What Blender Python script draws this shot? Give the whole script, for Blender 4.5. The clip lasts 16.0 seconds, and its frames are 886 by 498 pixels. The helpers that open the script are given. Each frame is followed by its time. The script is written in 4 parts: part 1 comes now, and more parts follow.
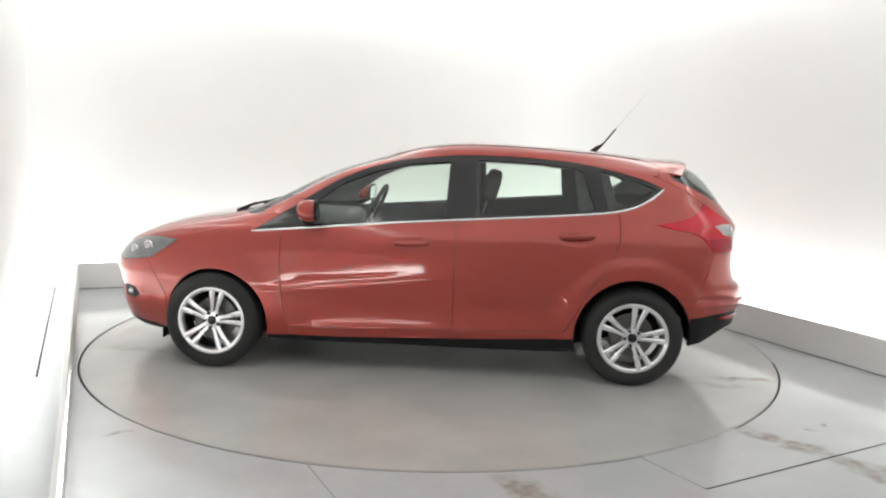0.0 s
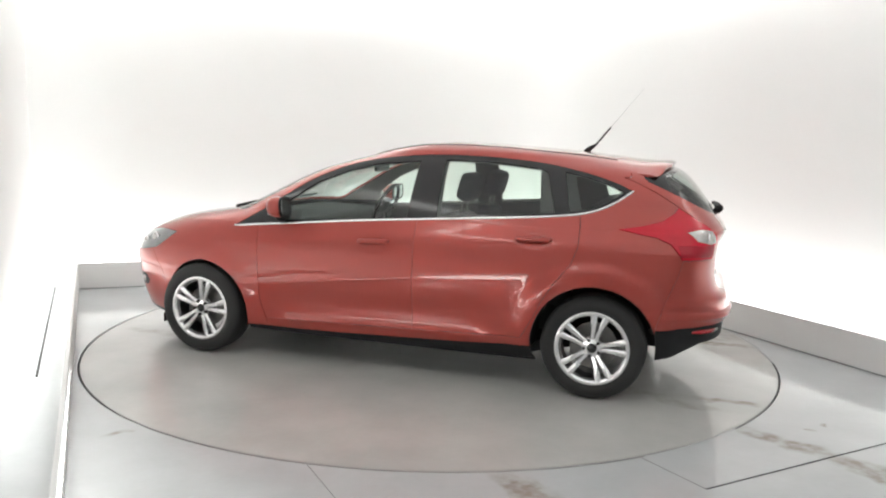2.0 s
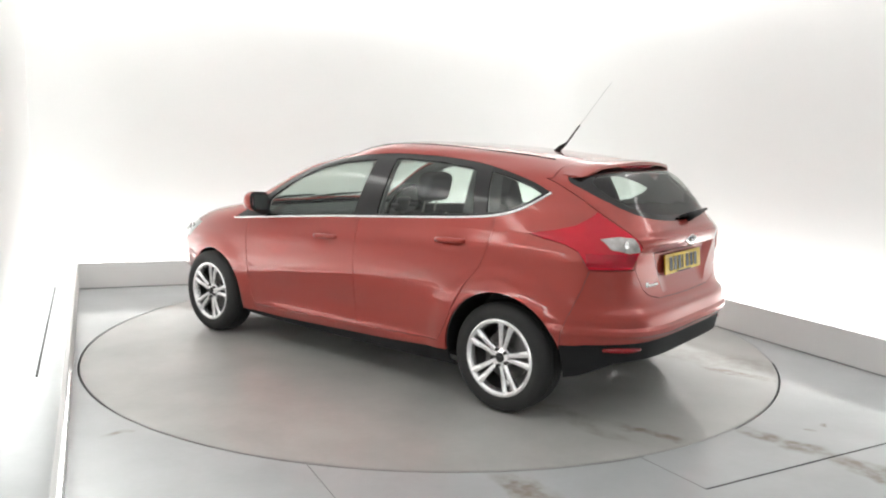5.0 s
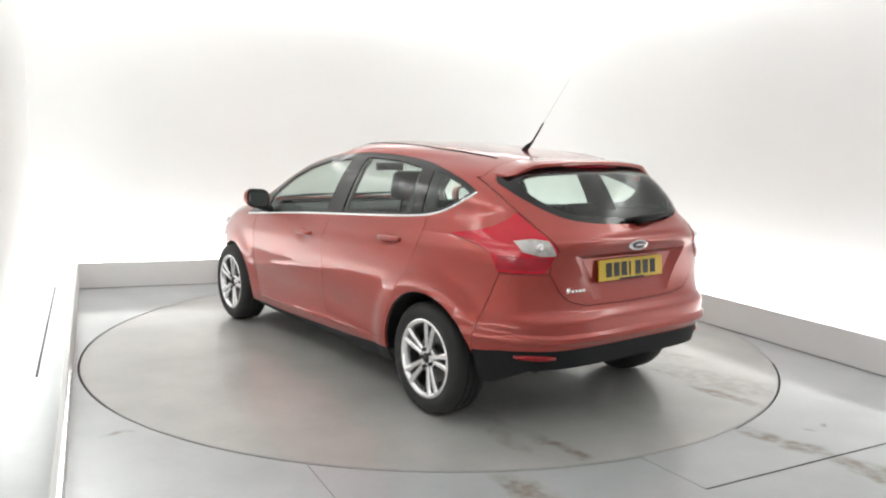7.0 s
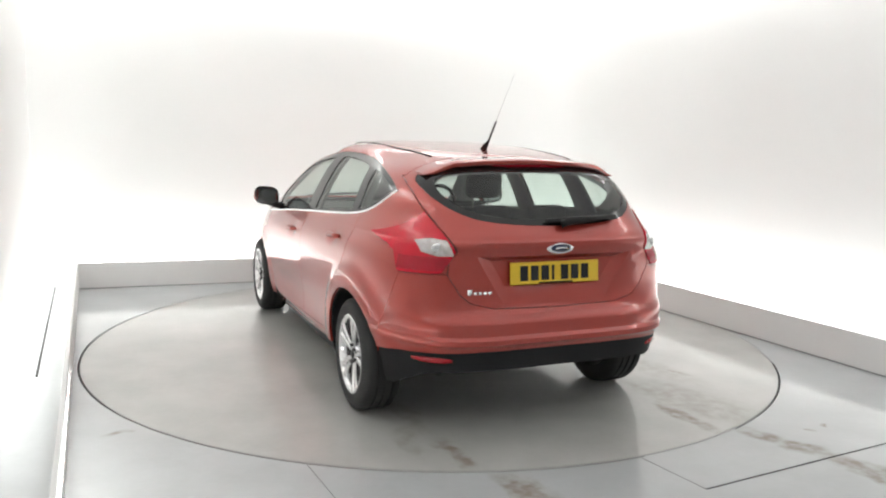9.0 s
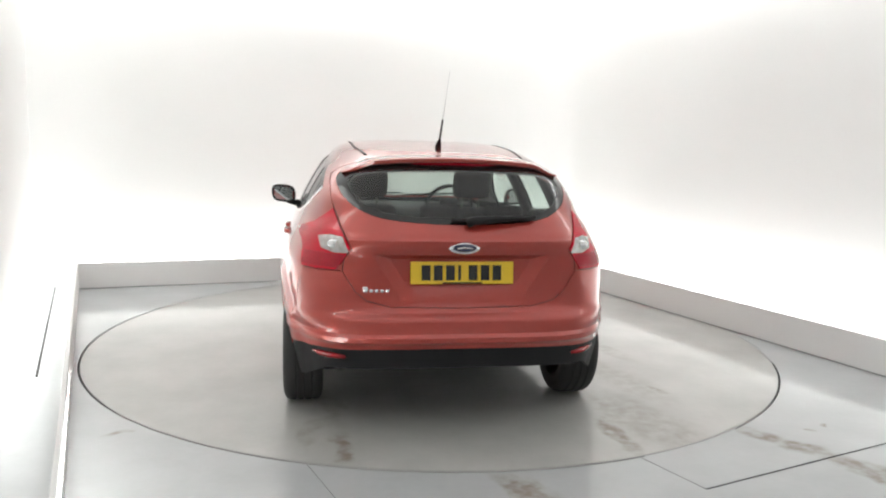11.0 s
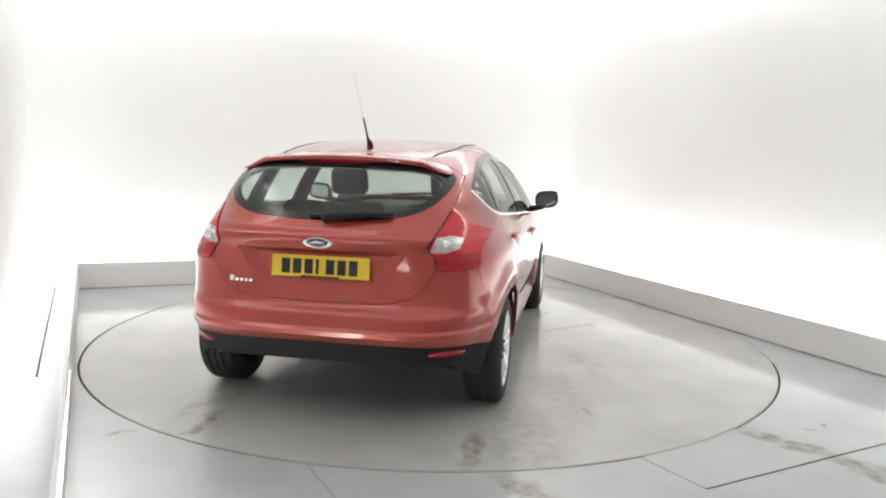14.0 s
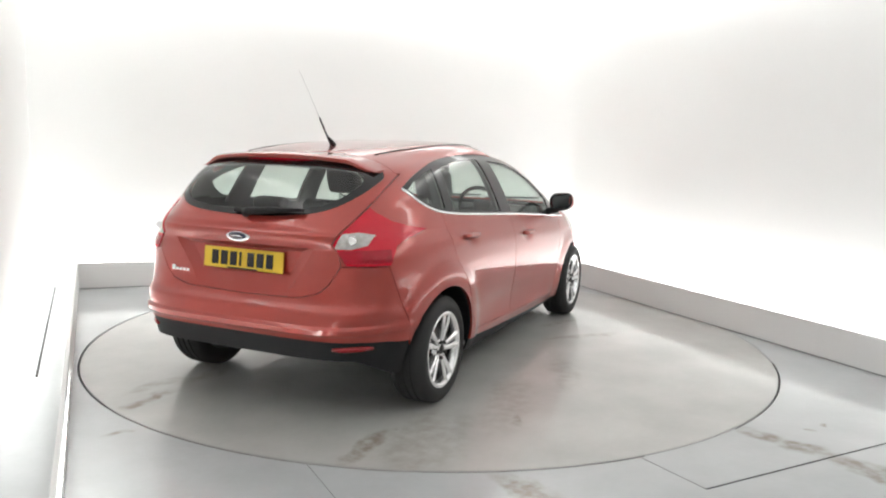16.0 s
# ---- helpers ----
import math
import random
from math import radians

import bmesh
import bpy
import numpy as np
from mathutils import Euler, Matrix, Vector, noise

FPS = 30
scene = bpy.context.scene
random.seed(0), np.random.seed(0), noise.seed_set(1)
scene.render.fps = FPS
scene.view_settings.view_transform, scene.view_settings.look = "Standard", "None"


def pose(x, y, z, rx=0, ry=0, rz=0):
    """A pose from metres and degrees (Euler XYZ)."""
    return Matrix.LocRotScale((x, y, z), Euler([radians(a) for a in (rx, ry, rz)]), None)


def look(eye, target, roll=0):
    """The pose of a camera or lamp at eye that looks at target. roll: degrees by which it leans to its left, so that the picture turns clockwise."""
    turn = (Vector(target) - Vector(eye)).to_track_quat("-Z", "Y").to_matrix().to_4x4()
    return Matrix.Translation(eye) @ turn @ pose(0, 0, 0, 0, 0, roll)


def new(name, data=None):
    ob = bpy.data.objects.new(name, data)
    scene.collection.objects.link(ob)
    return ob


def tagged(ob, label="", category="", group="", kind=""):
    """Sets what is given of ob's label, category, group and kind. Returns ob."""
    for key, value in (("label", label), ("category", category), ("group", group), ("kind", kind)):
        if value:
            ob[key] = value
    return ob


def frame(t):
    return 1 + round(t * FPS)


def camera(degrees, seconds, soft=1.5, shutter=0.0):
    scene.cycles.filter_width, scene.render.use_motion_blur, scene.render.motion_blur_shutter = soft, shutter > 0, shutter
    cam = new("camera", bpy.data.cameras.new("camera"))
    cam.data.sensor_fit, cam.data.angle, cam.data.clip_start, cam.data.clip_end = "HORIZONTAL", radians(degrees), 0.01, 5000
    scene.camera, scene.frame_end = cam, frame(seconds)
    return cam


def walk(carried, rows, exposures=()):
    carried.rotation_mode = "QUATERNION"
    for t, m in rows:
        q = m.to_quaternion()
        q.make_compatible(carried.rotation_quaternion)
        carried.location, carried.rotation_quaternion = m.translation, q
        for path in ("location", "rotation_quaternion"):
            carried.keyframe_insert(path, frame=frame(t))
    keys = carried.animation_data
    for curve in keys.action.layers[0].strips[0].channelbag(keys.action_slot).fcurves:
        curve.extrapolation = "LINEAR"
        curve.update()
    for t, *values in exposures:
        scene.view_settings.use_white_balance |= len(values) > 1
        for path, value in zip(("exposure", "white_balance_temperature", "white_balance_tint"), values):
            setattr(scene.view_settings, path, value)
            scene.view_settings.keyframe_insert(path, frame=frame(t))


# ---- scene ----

# ---- camera: fixed on its mount, a fixed lens ----
EYE = (0.0, -5.729, 1.473)
cam = camera(60.48, 16.0, soft=2.1)
walk(cam, [(0.0, look(EYE, (0.0597, -0.7772, 0.7842), 1.465)),
           (16.0, look(EYE, (0.0597, -0.7772, 0.7842), 1.465))])

# ---- room axes: r runs across the booth, b towards its back wall ----
AR, AB = radians(25.3), radians(110.1)
NR = Vector((math.cos(AR), math.sin(AR), 0))
NB = Vector((math.cos(AB), math.sin(AB), 0))
LEFT, RIGHT, BACK, FRONT = -2.495, 2.470, 2.54, -6.4   # inner edges of the light troughs
PLINTH_R = 2.385       # the plinth on the right reaches over the rim of the turntable
TROUGH = 0.32          # from plinth face to wall
PLINTH_H = 0.248
CEIL = 3.0
TOP = 3.45


def corner(r, b, z=0.0):
    """The place at the offsets r and b along the two wall normals."""
    det = NR.x * NB.y - NR.y * NB.x
    return Vector(((r * NB.y - b * NR.y) / det, (NR.x * b - NB.x * r) / det, z))


# ---- world and lights ----
world = bpy.data.worlds.new("world")
scene.world = world
world.use_nodes = True
world.node_tree.nodes["Background"].inputs[0].default_value = (0.9, 0.95, 1.0, 1)
world.node_tree.nodes["Background"].inputs[1].default_value = 0.05
scene.view_settings.exposure = 0.0
UP_LIGHT, DOWN_LIGHT = 6.1, 4.55    # watts per metre of strip


def strip_light(name, a, b, width, watts, aim):
    """A long strip lamp from a to b, shining along aim."""
    lamp = bpy.data.lights.new(name, "AREA")
    d = b - a
    lamp.shape, lamp.size, lamp.size_y = "RECTANGLE", d.length, width
    lamp.energy, lamp.color = watts * d.length, (1.0, 0.995, 0.975)
    ob = new(name, lamp)
    x = d.normalized()
    z = -(aim - x * aim.dot(x)).normalized()
    y = z.cross(x)
    ob.matrix_world = Matrix.Translation((a + b) / 2) @ Matrix((x, y, z)).transposed().to_4x4()
    return ob


INSET = 0.16
LIT_FROM = -3.9        # the strips end before the open end of the booth
for name, p, q, out in (
        ("back", (LEFT - 0.1, BACK + INSET), (RIGHT + 0.1, BACK + INSET), NB),
        ("left", (LEFT - INSET, LIT_FROM), (LEFT - INSET, BACK + 0.1), -NR),
        ("right", (RIGHT + INSET, LIT_FROM), (RIGHT + INSET, BACK + 0.1), NR)):
    strip_light("trough_light_" + name, corner(*p, 0.10) - out * 0.12, corner(*q, 0.10) - out * 0.12, 0.10, UP_LIGHT, Vector((0, 0, 0.8)) + out)
    strip_light("cove_light_" + name, corner(*p, CEIL + 0.16) + out * 0.04, corner(*q, CEIL + 0.16) + out * 0.04, 0.06, DOWN_LIGHT, Vector((0, 0, -0.5)) + out)


# ---- materials ----
def material(name, colour, rough=0.5, metal=0.0, coat=0.0, coat_rough=0.04, grain=0.0, grain_scale=60.0, stain=0.0, stain_scale=2.0, bump=0.0, emit=0.0):
    m = bpy.data.materials.new(name)
    m.use_nodes = True
    n, l = m.node_tree.nodes, m.node_tree.links
    s = n["Principled BSDF"]
    s.inputs["Base Color"].default_value = (*colour, 1)
    s.inputs["Roughness"].default_value, s.inputs["Metallic"].default_value = rough, metal
    s.inputs["Coat Weight"].default_value, s.inputs["Coat Roughness"].default_value = coat, coat_rough
    if emit:
        s.inputs["Emission Color"].default_value = (*colour, 1)
        s.inputs["Emission Strength"].default_value = emit
    if grain or stain or bump:
        co = n.new("ShaderNodeTexCoord")
        fine, wide = n.new("ShaderNodeTexNoise"), n.new("ShaderNodeTexNoise")
        for t, sc, de in ((fine, grain_scale, 4), (wide, stain_scale, 6)):
            t.inputs["Scale"].default_value, t.inputs["Detail"].default_value = sc, de
            l.new(co.outputs["Object"], t.inputs["Vector"])
        a = n.new("ShaderNodeMath"); a.operation = "MULTIPLY_ADD"
        a.inputs[1].default_value, a.inputs[2].default_value = grain * 2, 1 - grain
        l.new(fine.outputs["Fac"], a.inputs[0])
        b = n.new("ShaderNodeMath"); b.operation = "MULTIPLY_ADD"
        b.inputs[1].default_value, b.inputs[2].default_value = stain * 2, 1 - stain
        l.new(wide.outputs["Fac"], b.inputs[0])
        c = n.new("ShaderNodeMath"); c.operation = "MULTIPLY"
        l.new(a.outputs[0], c.inputs[0]), l.new(b.outputs[0], c.inputs[1])
        v = n.new("ShaderNodeVectorMath"); v.operation = "SCALE"
        v.inputs[0].default_value = colour
        l.new(c.outputs[0], v.inputs["Scale"])
        l.new(v.outputs[0], s.inputs["Base Color"])
        if bump:
            bp = n.new("ShaderNodeBump")
            bp.inputs["Strength"].default_value, bp.inputs["Distance"].default_value = bump, 0.002
            l.new(fine.outputs["Fac"], bp.inputs["Height"])
            l.new(bp.outputs[0], s.inputs["Normal"])
    return m


WALL = material("white_wall_paint", (0.885, 0.89, 0.88), 0.75, grain=0.01, grain_scale=40, stain=0.012, stain_scale=0.7, bump=0.05)
BOUNCE_WALL = material("pale_grey_bounce_wall", (0.72, 0.725, 0.725), 0.7, grain=0.02, stain=0.04, stain_scale=0.8)
CEILING = material("white_ceiling_paint", (0.88, 0.885, 0.88), 0.8, grain=0.01, stain=0.02, stain_scale=0.8)
LIT_PANEL = material("backlit_ceiling_fabric", (0.86, 0.865, 0.855), 0.8, stain=0.02, stain_scale=0.8, emit=0.64)
PLINTH = material("grey_white_plinth_paint", (0.82, 0.82, 0.81), 0.55, grain=0.015, stain=0.03, stain_scale=1.5)
FLOOR = material("grey_floor_paint", (0.455, 0.475, 0.482), 0.42, coat=0.65, coat_rough=0.085, grain=0.04, grain_scale=25, stain=0.24, stain_scale=1.7, bump=0.03)
DECK = material("turntable_floor_paint", (0.455, 0.456, 0.438), 0.42, coat=0.65, coat_rough=0.10, grain=0.04, grain_scale=25, stain=0.30, stain_scale=1.9, bump=0.03)
STEEL_EDGE = material("worn_painted_steel", (0.36, 0.36, 0.35), 0.35, metal=0.3, grain=0.05, stain=0.15, stain_scale=3)
GREY_LINE = material("joint_and_reflection_line", (0.22, 0.22, 0.215), 0.7, grain=0.1)
DARK = material("dark_gap", (0.02, 0.02, 0.02), 0.8)
PAINT = material("red_metallic_paint", (0.368, 0.044, 0.031), 0.34, metal=0.35, coat=1.0, coat_rough=0.035, grain=0.05, grain_scale=900)
PAINT.node_tree.nodes["Principled BSDF"].inputs["Coat IOR"].default_value = 1.54
PAINT.node_tree.nodes["Principled BSDF"].inputs["Specular IOR Level"].default_value = 0.25
BLACK = material("black_plastic", (0.011, 0.011, 0.012), 0.58, grain=0.08, grain_scale=300, bump=0.1)
BLACK.node_tree.nodes["Principled BSDF"].inputs["Specular IOR Level"].default_value = 0.25
TYRE = material("black_rubber", (0.02, 0.02, 0.02), 0.75, grain=0.1, grain_scale=120)
ALLOY = material("silver_alloy", (0.82, 0.82, 0.83), 0.17, metal=0.85, grain=0.02)


def add_stains(mat, stains):
    """Brown tyre scuffs: rows of x, y, turn, half-length, half-width, strength, on the floor's own plane."""
    n, l = mat.node_tree.nodes, mat.node_tree.links
    s = n["Principled BSDF"]
    co, warp, patch = n.new("ShaderNodeTexCoord"), n.new("ShaderNodeTexNoise"), n.new("ShaderNodeTexNoise")
    for t, sc, de in ((warp, 5.0, 5), (patch, 13.0, 6)):
        t.inputs["Scale"].default_value, t.inputs["Detail"].default_value = sc, de
        l.new(co.outputs["Object"], t.inputs["Vector"])
    off, moved = n.new("ShaderNodeVectorMath"), n.new("ShaderNodeVectorMath")
    off.operation, moved.operation = "SUBTRACT", "MULTIPLY_ADD"
    off.inputs[1].default_value = (0.5, 0.5, 0.5)
    moved.inputs[1].default_value = (0.22, 0.22, 0)
    l.new(warp.outputs["Color"], off.inputs[0])
    l.new(off.outputs[0], moved.inputs[0]), l.new(co.outputs["Object"], moved.inputs[2])
    total = None
    for x, y, turned, a, b, strength in stains:
        mp, ln, mr = n.new("ShaderNodeMapping"), n.new("ShaderNodeVectorMath"), n.new("ShaderNodeMapRange")
        mp.vector_type = "TEXTURE"
        mp.inputs["Location"].default_value = (x, y, 0)
        mp.inputs["Rotation"].default_value = (0, 0, radians(turned))
        mp.inputs["Scale"].default_value = (a, b, 1)
        ln.operation = "LENGTH"
        mr.interpolation_type = "SMOOTHSTEP"
        mr.inputs["From Min"].default_value, mr.inputs["From Max"].default_value = 1.15, 0.45
        mr.inputs["To Max"].default_value = strength
        l.new(moved.outputs[0], mp.inputs[0]), l.new(mp.outputs[0], ln.inputs[0]), l.new(ln.outputs["Value"], mr.inputs["Value"])
        if total is None:
            total = mr.outputs[0]
        else:
            mx = n.new("ShaderNodeMath")
            mx.operation = "MAXIMUM"
            l.new(total, mx.inputs[0]), l.new(mr.outputs[0], mx.inputs[1])
            total = mx.outputs[0]
    pr, mul, mix = n.new("ShaderNodeMapRange"), n.new("ShaderNodeMath"), n.new("ShaderNodeMix")
    pr.inputs["From Min"].default_value, pr.inputs["From Max"].default_value = 0.36, 0.62
    pr.inputs["To Min"].default_value = 0.25
    l.new(patch.outputs["Fac"], pr.inputs["Value"])
    mul.operation, mul.use_clamp = "MULTIPLY", True
    l.new(total, mul.inputs[0]), l.new(pr.outputs[0], mul.inputs[1])
    mix.data_type = "RGBA"
    base = s.inputs["Base Color"].links[0].from_socket
    l.new(mul.outputs[0], mix.inputs["Factor"]), l.new(base, mix.inputs["A"])
    mix.inputs["B"].default_value = (0.27, 0.23, 0.185, 1)
    l.new(mix.outputs["Result"], s.inputs["Base Color"])
    rg = n.new("ShaderNodeMath")
    rg.operation = "MULTIPLY_ADD"
    rg.inputs[1].default_value, rg.inputs[2].default_value = 0.35, s.inputs["Roughness"].default_value
    l.new(mul.outputs[0], rg.inputs[0]), l.new(rg.outputs[0], s.inputs["Roughness"])


add_stains(DECK, ((-2.12, 0.76, 5, 0.22, 0.07, 1.0), (-2.10, -0.65, 0, 0.30, 0.07, 0.95), (-1.75, -0.78, 8, 0.40, 0.09, 0.45), (-1.6, 0.80, 4, 0.40, 0.07, 0.35),
                  (2.0, 0.75, 0, 0.30, 0.08, 0.4), (-0.44, -1.19, 20, 0.45, 0.10, 0.30), (-1.15, -1.04, 12, 0.60, 0.18, 0.32), (-1.90, -0.88, 8, 0.55, 0.24, 0.45),
                  (-1.43, -1.18, 30, 0.09, 0.05, 0.7), (0.58, -1.04, -42, 0.38, 0.07, 0.50), (0.96, -0.74, -20, 0.25, 0.06, 0.45), (-1.9, 0.92, -12, 0.30, 0.08, 0.40)))
add_stains(FLOOR, ((1.83, -2.02, -48, 0.27, 0.095, 1.0), (2.09, -2.36, -56, 0.34, 0.10, 0.9), (0.42, -2.62, -52, 0.21, 0.10, 1.0), (0.62, -3.0, -60, 0.3, 0.08, 0.8), (-1.58, -2.11, 40, 0.07, 0.035, 0.75), (2.03, -1.80, 0, 0.03, 0.03, 1.0), (2.16, -1.74, 0, 0.025, 0.025, 1.0), (2.3, 0.9, 115, 0.5, 0.05, 0.3)))


# ---- mesh helpers ----
def finish(bm, name, mat, parent=None, smooth=False, label=""):
    me = bpy.data.meshes.new(name)
    bm.normal_update()
    bm.to_mesh(me)
    bm.free()
    me.materials.append(mat)
    if smooth:
        me.polygons.foreach_set("use_smooth", [True] * len(me.polygons))
    ob = new(name, me)
    if parent:
        ob.parent = parent
    if label:
        ob["label"] = label
    return ob


def part(name, bm, mat, parent, label="", smooth=True):
    return finish(bm, name, mat, parent, smooth, label)


def prism(points, z0, z1):
    """A closed upright block over a plan outline, in anticlockwise order."""
    bm = bmesh.new()
    lo = [bm.verts.new((p[0], p[1], z0)) for p in points]
    hi = [bm.verts.new((p[0], p[1], z1)) for p in points]
    bm.faces.new(lo[::-1]), bm.faces.new(hi)
    for i in range(len(points)):
        j = (i + 1) % len(points)
        bm.faces.new((lo[i], lo[j], hi[j], hi[i]))
    return bm


def slab(r0, r1, b0, b1, z0, z1):
    return prism([corner(r0, b0), corner(r1, b0), corner(r1, b1), corner(r0, b1)], z0, z1)


def ease(bm, width, segments=2):
    bmesh.ops.bevel(bm, geom=bm.edges[:], offset=width, segments=segments, affect="EDGES", profile=0.5)
    return bm


def sharpen_wall(ob):
    b = bmesh.new()
    b.from_mesh(ob.data)
    for e in b.edges:
        e.smooth = e.calc_face_angle(0) < radians(30)
    b.to_mesh(ob.data)
    b.free()
    return ob


# ---- the booth ----
R_TABLE = 2.462
WL, WR, WB, WF = LEFT - TROUGH, RIGHT + TROUGH, BACK + TROUGH, FRONT
THICK = 0.2
tagged(finish(slab(WL - THICK, WR + THICK, WB, WB + THICK, -0.1, TOP), "wall_back", WALL), "smooth white painted booth wall washed with light", "wall", kind="structure")
tagged(finish(slab(WL - THICK, WL, WF, WB, -0.1, TOP), "wall_left", WALL), "smooth white painted booth wall washed with light", "wall", kind="structure")
tagged(finish(slab(WR, WR + THICK, WF, WB, -0.1, TOP), "wall_right", WALL), "smooth white painted booth wall washed with light", "wall", kind="structure")
# unseen wall added behind the camera; its pale grey bounces light onto the car
tagged(finish(slab(WL - THICK, WR + THICK, WF - THICK, WF, -0.1, TOP), "bounce_wall_front", BOUNCE_WALL), "unseen pale grey wall added to bounce light from the front", "wall", kind="structure")
tagged(finish(slab(WL - THICK, WR + THICK, WF - THICK, WB + THICK, TOP, TOP + 0.1), "ceiling_upper", CEILING), "white ceiling above the hanging panel", "ceiling", kind="structure")
tagged(finish(ease(slab(LEFT, RIGHT, FRONT + 0.3, BACK, CEIL, CEIL + 0.08), 0.01), "ceiling", LIT_PANEL), "flat white backlit ceiling panel with a lit gap round it", "ceiling", kind="structure")


def wall_curve(radius=0.55, n=16):
    """The rounded inner corner of the back and right walls."""
    c = corner(WR - radius, WB - radius)
    bm = bmesh.new()
    a0, a1 = AR, AB
    arc = [c + Vector((math.cos(a0 + (a1 - a0) * i / n), math.sin(a0 + (a1 - a0) * i / n), 0)) * radius for i in range(n + 1)]
    rows = [[bm.verts.new((p.x, p.y, z)) for p in [corner(WR + 0.05, WB + 0.05)] + arc] for z in (0.0, TOP)]
    m = n + 2
    for i in range(m):
        j = (i + 1) % m
        bm.faces.new((rows[0][i], rows[0][j], rows[1][j], rows[1][i]))
    bm.faces.new(rows[0][::-1]), bm.faces.new(rows[1])
    bmesh.ops.recalc_face_normals(bm, faces=bm.faces[:])
    return bm


tagged(sharpen_wall(finish(wall_curve(), "wall_corner", WALL, smooth=True)), "rounded white painted wall corner", "wall", kind="structure")


def floor_sheet():
    """The floor with a round hole for the turntable."""
    bm = bmesh.new()
    n = 256
    R = R_TABLE + 0.011
    ring = [bm.verts.new((R * math.cos(2 * math.pi * i / n), R * math.sin(2 * math.pi * i / n), 0)) for i in range(n)]
    far = []
    for v in ring:
        d = Vector((v.co.x, v.co.y, 0)).normalized()
        reach = min(s for s in ((WR / d.dot(NR)) if d.dot(NR) > 1e-6 else 1e9, (WL / d.dot(NR)) if d.dot(NR) < -1e-6 else 1e9,
                                (WB / d.dot(NB)) if d.dot(NB) > 1e-6 else 1e9, (WF / d.dot(NB)) if d.dot(NB) < -1e-6 else 1e9))
        far.append(bm.verts.new(d * reach))
    low = [bm.verts.new((v.co.x, v.co.y, -0.08)) for v in ring]
    for i in range(n):
        j = (i + 1) % n
        bm.faces.new((ring[i], far[i], far[j], ring[j]))
        bm.faces.new((low[i], ring[i], ring[j], low[j]))
    return bm


tagged(finish(floor_sheet(), "floor", FLOOR), "light grey painted concrete floor with brown scuffs", "floor", kind="structure")
tagged(finish(slab(WL, WR, WF, WB, -0.16, -0.08), "pit_floor", DARK), "dark pit under the turntable", "floor", kind="structure")


def disc(radius, z0, z1, n=256):
    return prism([(radius * math.cos(2 * math.pi * i / n), radius * math.sin(2 * math.pi * i / n)) for i in range(n)], z0, z1)


turntable = tagged(finish(disc(R_TABLE - 0.014, -0.06, 0.0), "turntable", DECK), "round grey painted turntable deck flush with the floor", "turntable")


def edge_ring(r0, r1, z0, z1, n=256):
    bm = bmesh.new()
    rows = [[bm.verts.new((r * math.cos(2 * math.pi * i / n), r * math.sin(2 * math.pi * i / n), z)) for i in range(n)] for r, z in ((r0, z0), (r1, z0), (r1, z1 - 0.003), (r1 - 0.003, z1), (r0, z1))]
    for k in range(5):
        a, b = rows[k], rows[(k + 1) % 5]
        for i in range(n):
            bm.faces.new((a[i], a[(i + 1) % n], b[(i + 1) % n], b[i]))
    bmesh.ops.recalc_face_normals(bm, faces=bm.faces[:])
    return bm


finish(edge_ring(R_TABLE - 0.014, R_TABLE, -0.06, 0.0006), "edge_ring", STEEL_EDGE, turntable, label="worn steel edge ring of the turntable")

tagged(finish(prism([corner(-2.618, FRONT + 0.1), corner(-2.441, BACK + 0.02), corner(-2.461, BACK + 0.02), corner(-2.638, FRONT + 0.1)], 0, PLINTH_H), "plinth_left", PLINTH), "low grey-white plinth hiding the wall lights", "plinth", kind="structure")
tagged(finish(slab(PLINTH_R, PLINTH_R + 0.02, FRONT + 0.1, BACK, 0.003, PLINTH_H), "plinth_right", PLINTH), "low grey-white plinth hiding the wall lights", "plinth", kind="structure")
tagged(finish(slab(-2.441, PLINTH_R + 0.02, BACK, BACK + 0.02, 0, PLINTH_H), "plinth_back", PLINTH), "low grey-white plinth hiding the wall lights", "plinth", kind="structure")


def gap_filler(start, end, n=40):
    """Added floor-coloured filler that hides a stretch of the gap round the turntable, between two bearings."""
    bm = bmesh.new()
    rows = []
    for r, z in ((R_TABLE + 0.0015, -0.05), (R_TABLE + 0.0015, -0.0008), (R_TABLE + 0.0109, -0.0008), (R_TABLE + 0.0109, -0.05)):
        rows.append([bm.verts.new((r * math.cos(radians(a)), r * math.sin(radians(a)), z)) for a in np.linspace(start, end, n)])
    for k in range(4):
        for i in range(n - 1):
            bm.faces.new((rows[k][i], rows[k][i + 1], rows[(k + 1) % 4][i + 1], rows[(k + 1) % 4][i]))
    bmesh.ops.recalc_face_normals(bm, faces=bm.faces[:])
    return bm


for start, end in ((-65, -48.5), (-13, 52)):
    tagged(finish(gap_filler(start, end), "gap_filler", FLOOR), "added floor-coloured filler hiding the turntable gap", "joint", kind="structure")


def joint(a, b, width=0.006):
    """Dark line from a to b, floor joint and reflection edge alike, a hair proud."""
    a, b = Vector((*a, 0)), Vector((*b, 0))
    side = (b - a).normalized().cross(Vector((0, 0, 1))) * width / 2
    return prism([a + side, b + side, b - side, a - side][::-1], -0.004, 0.0012)


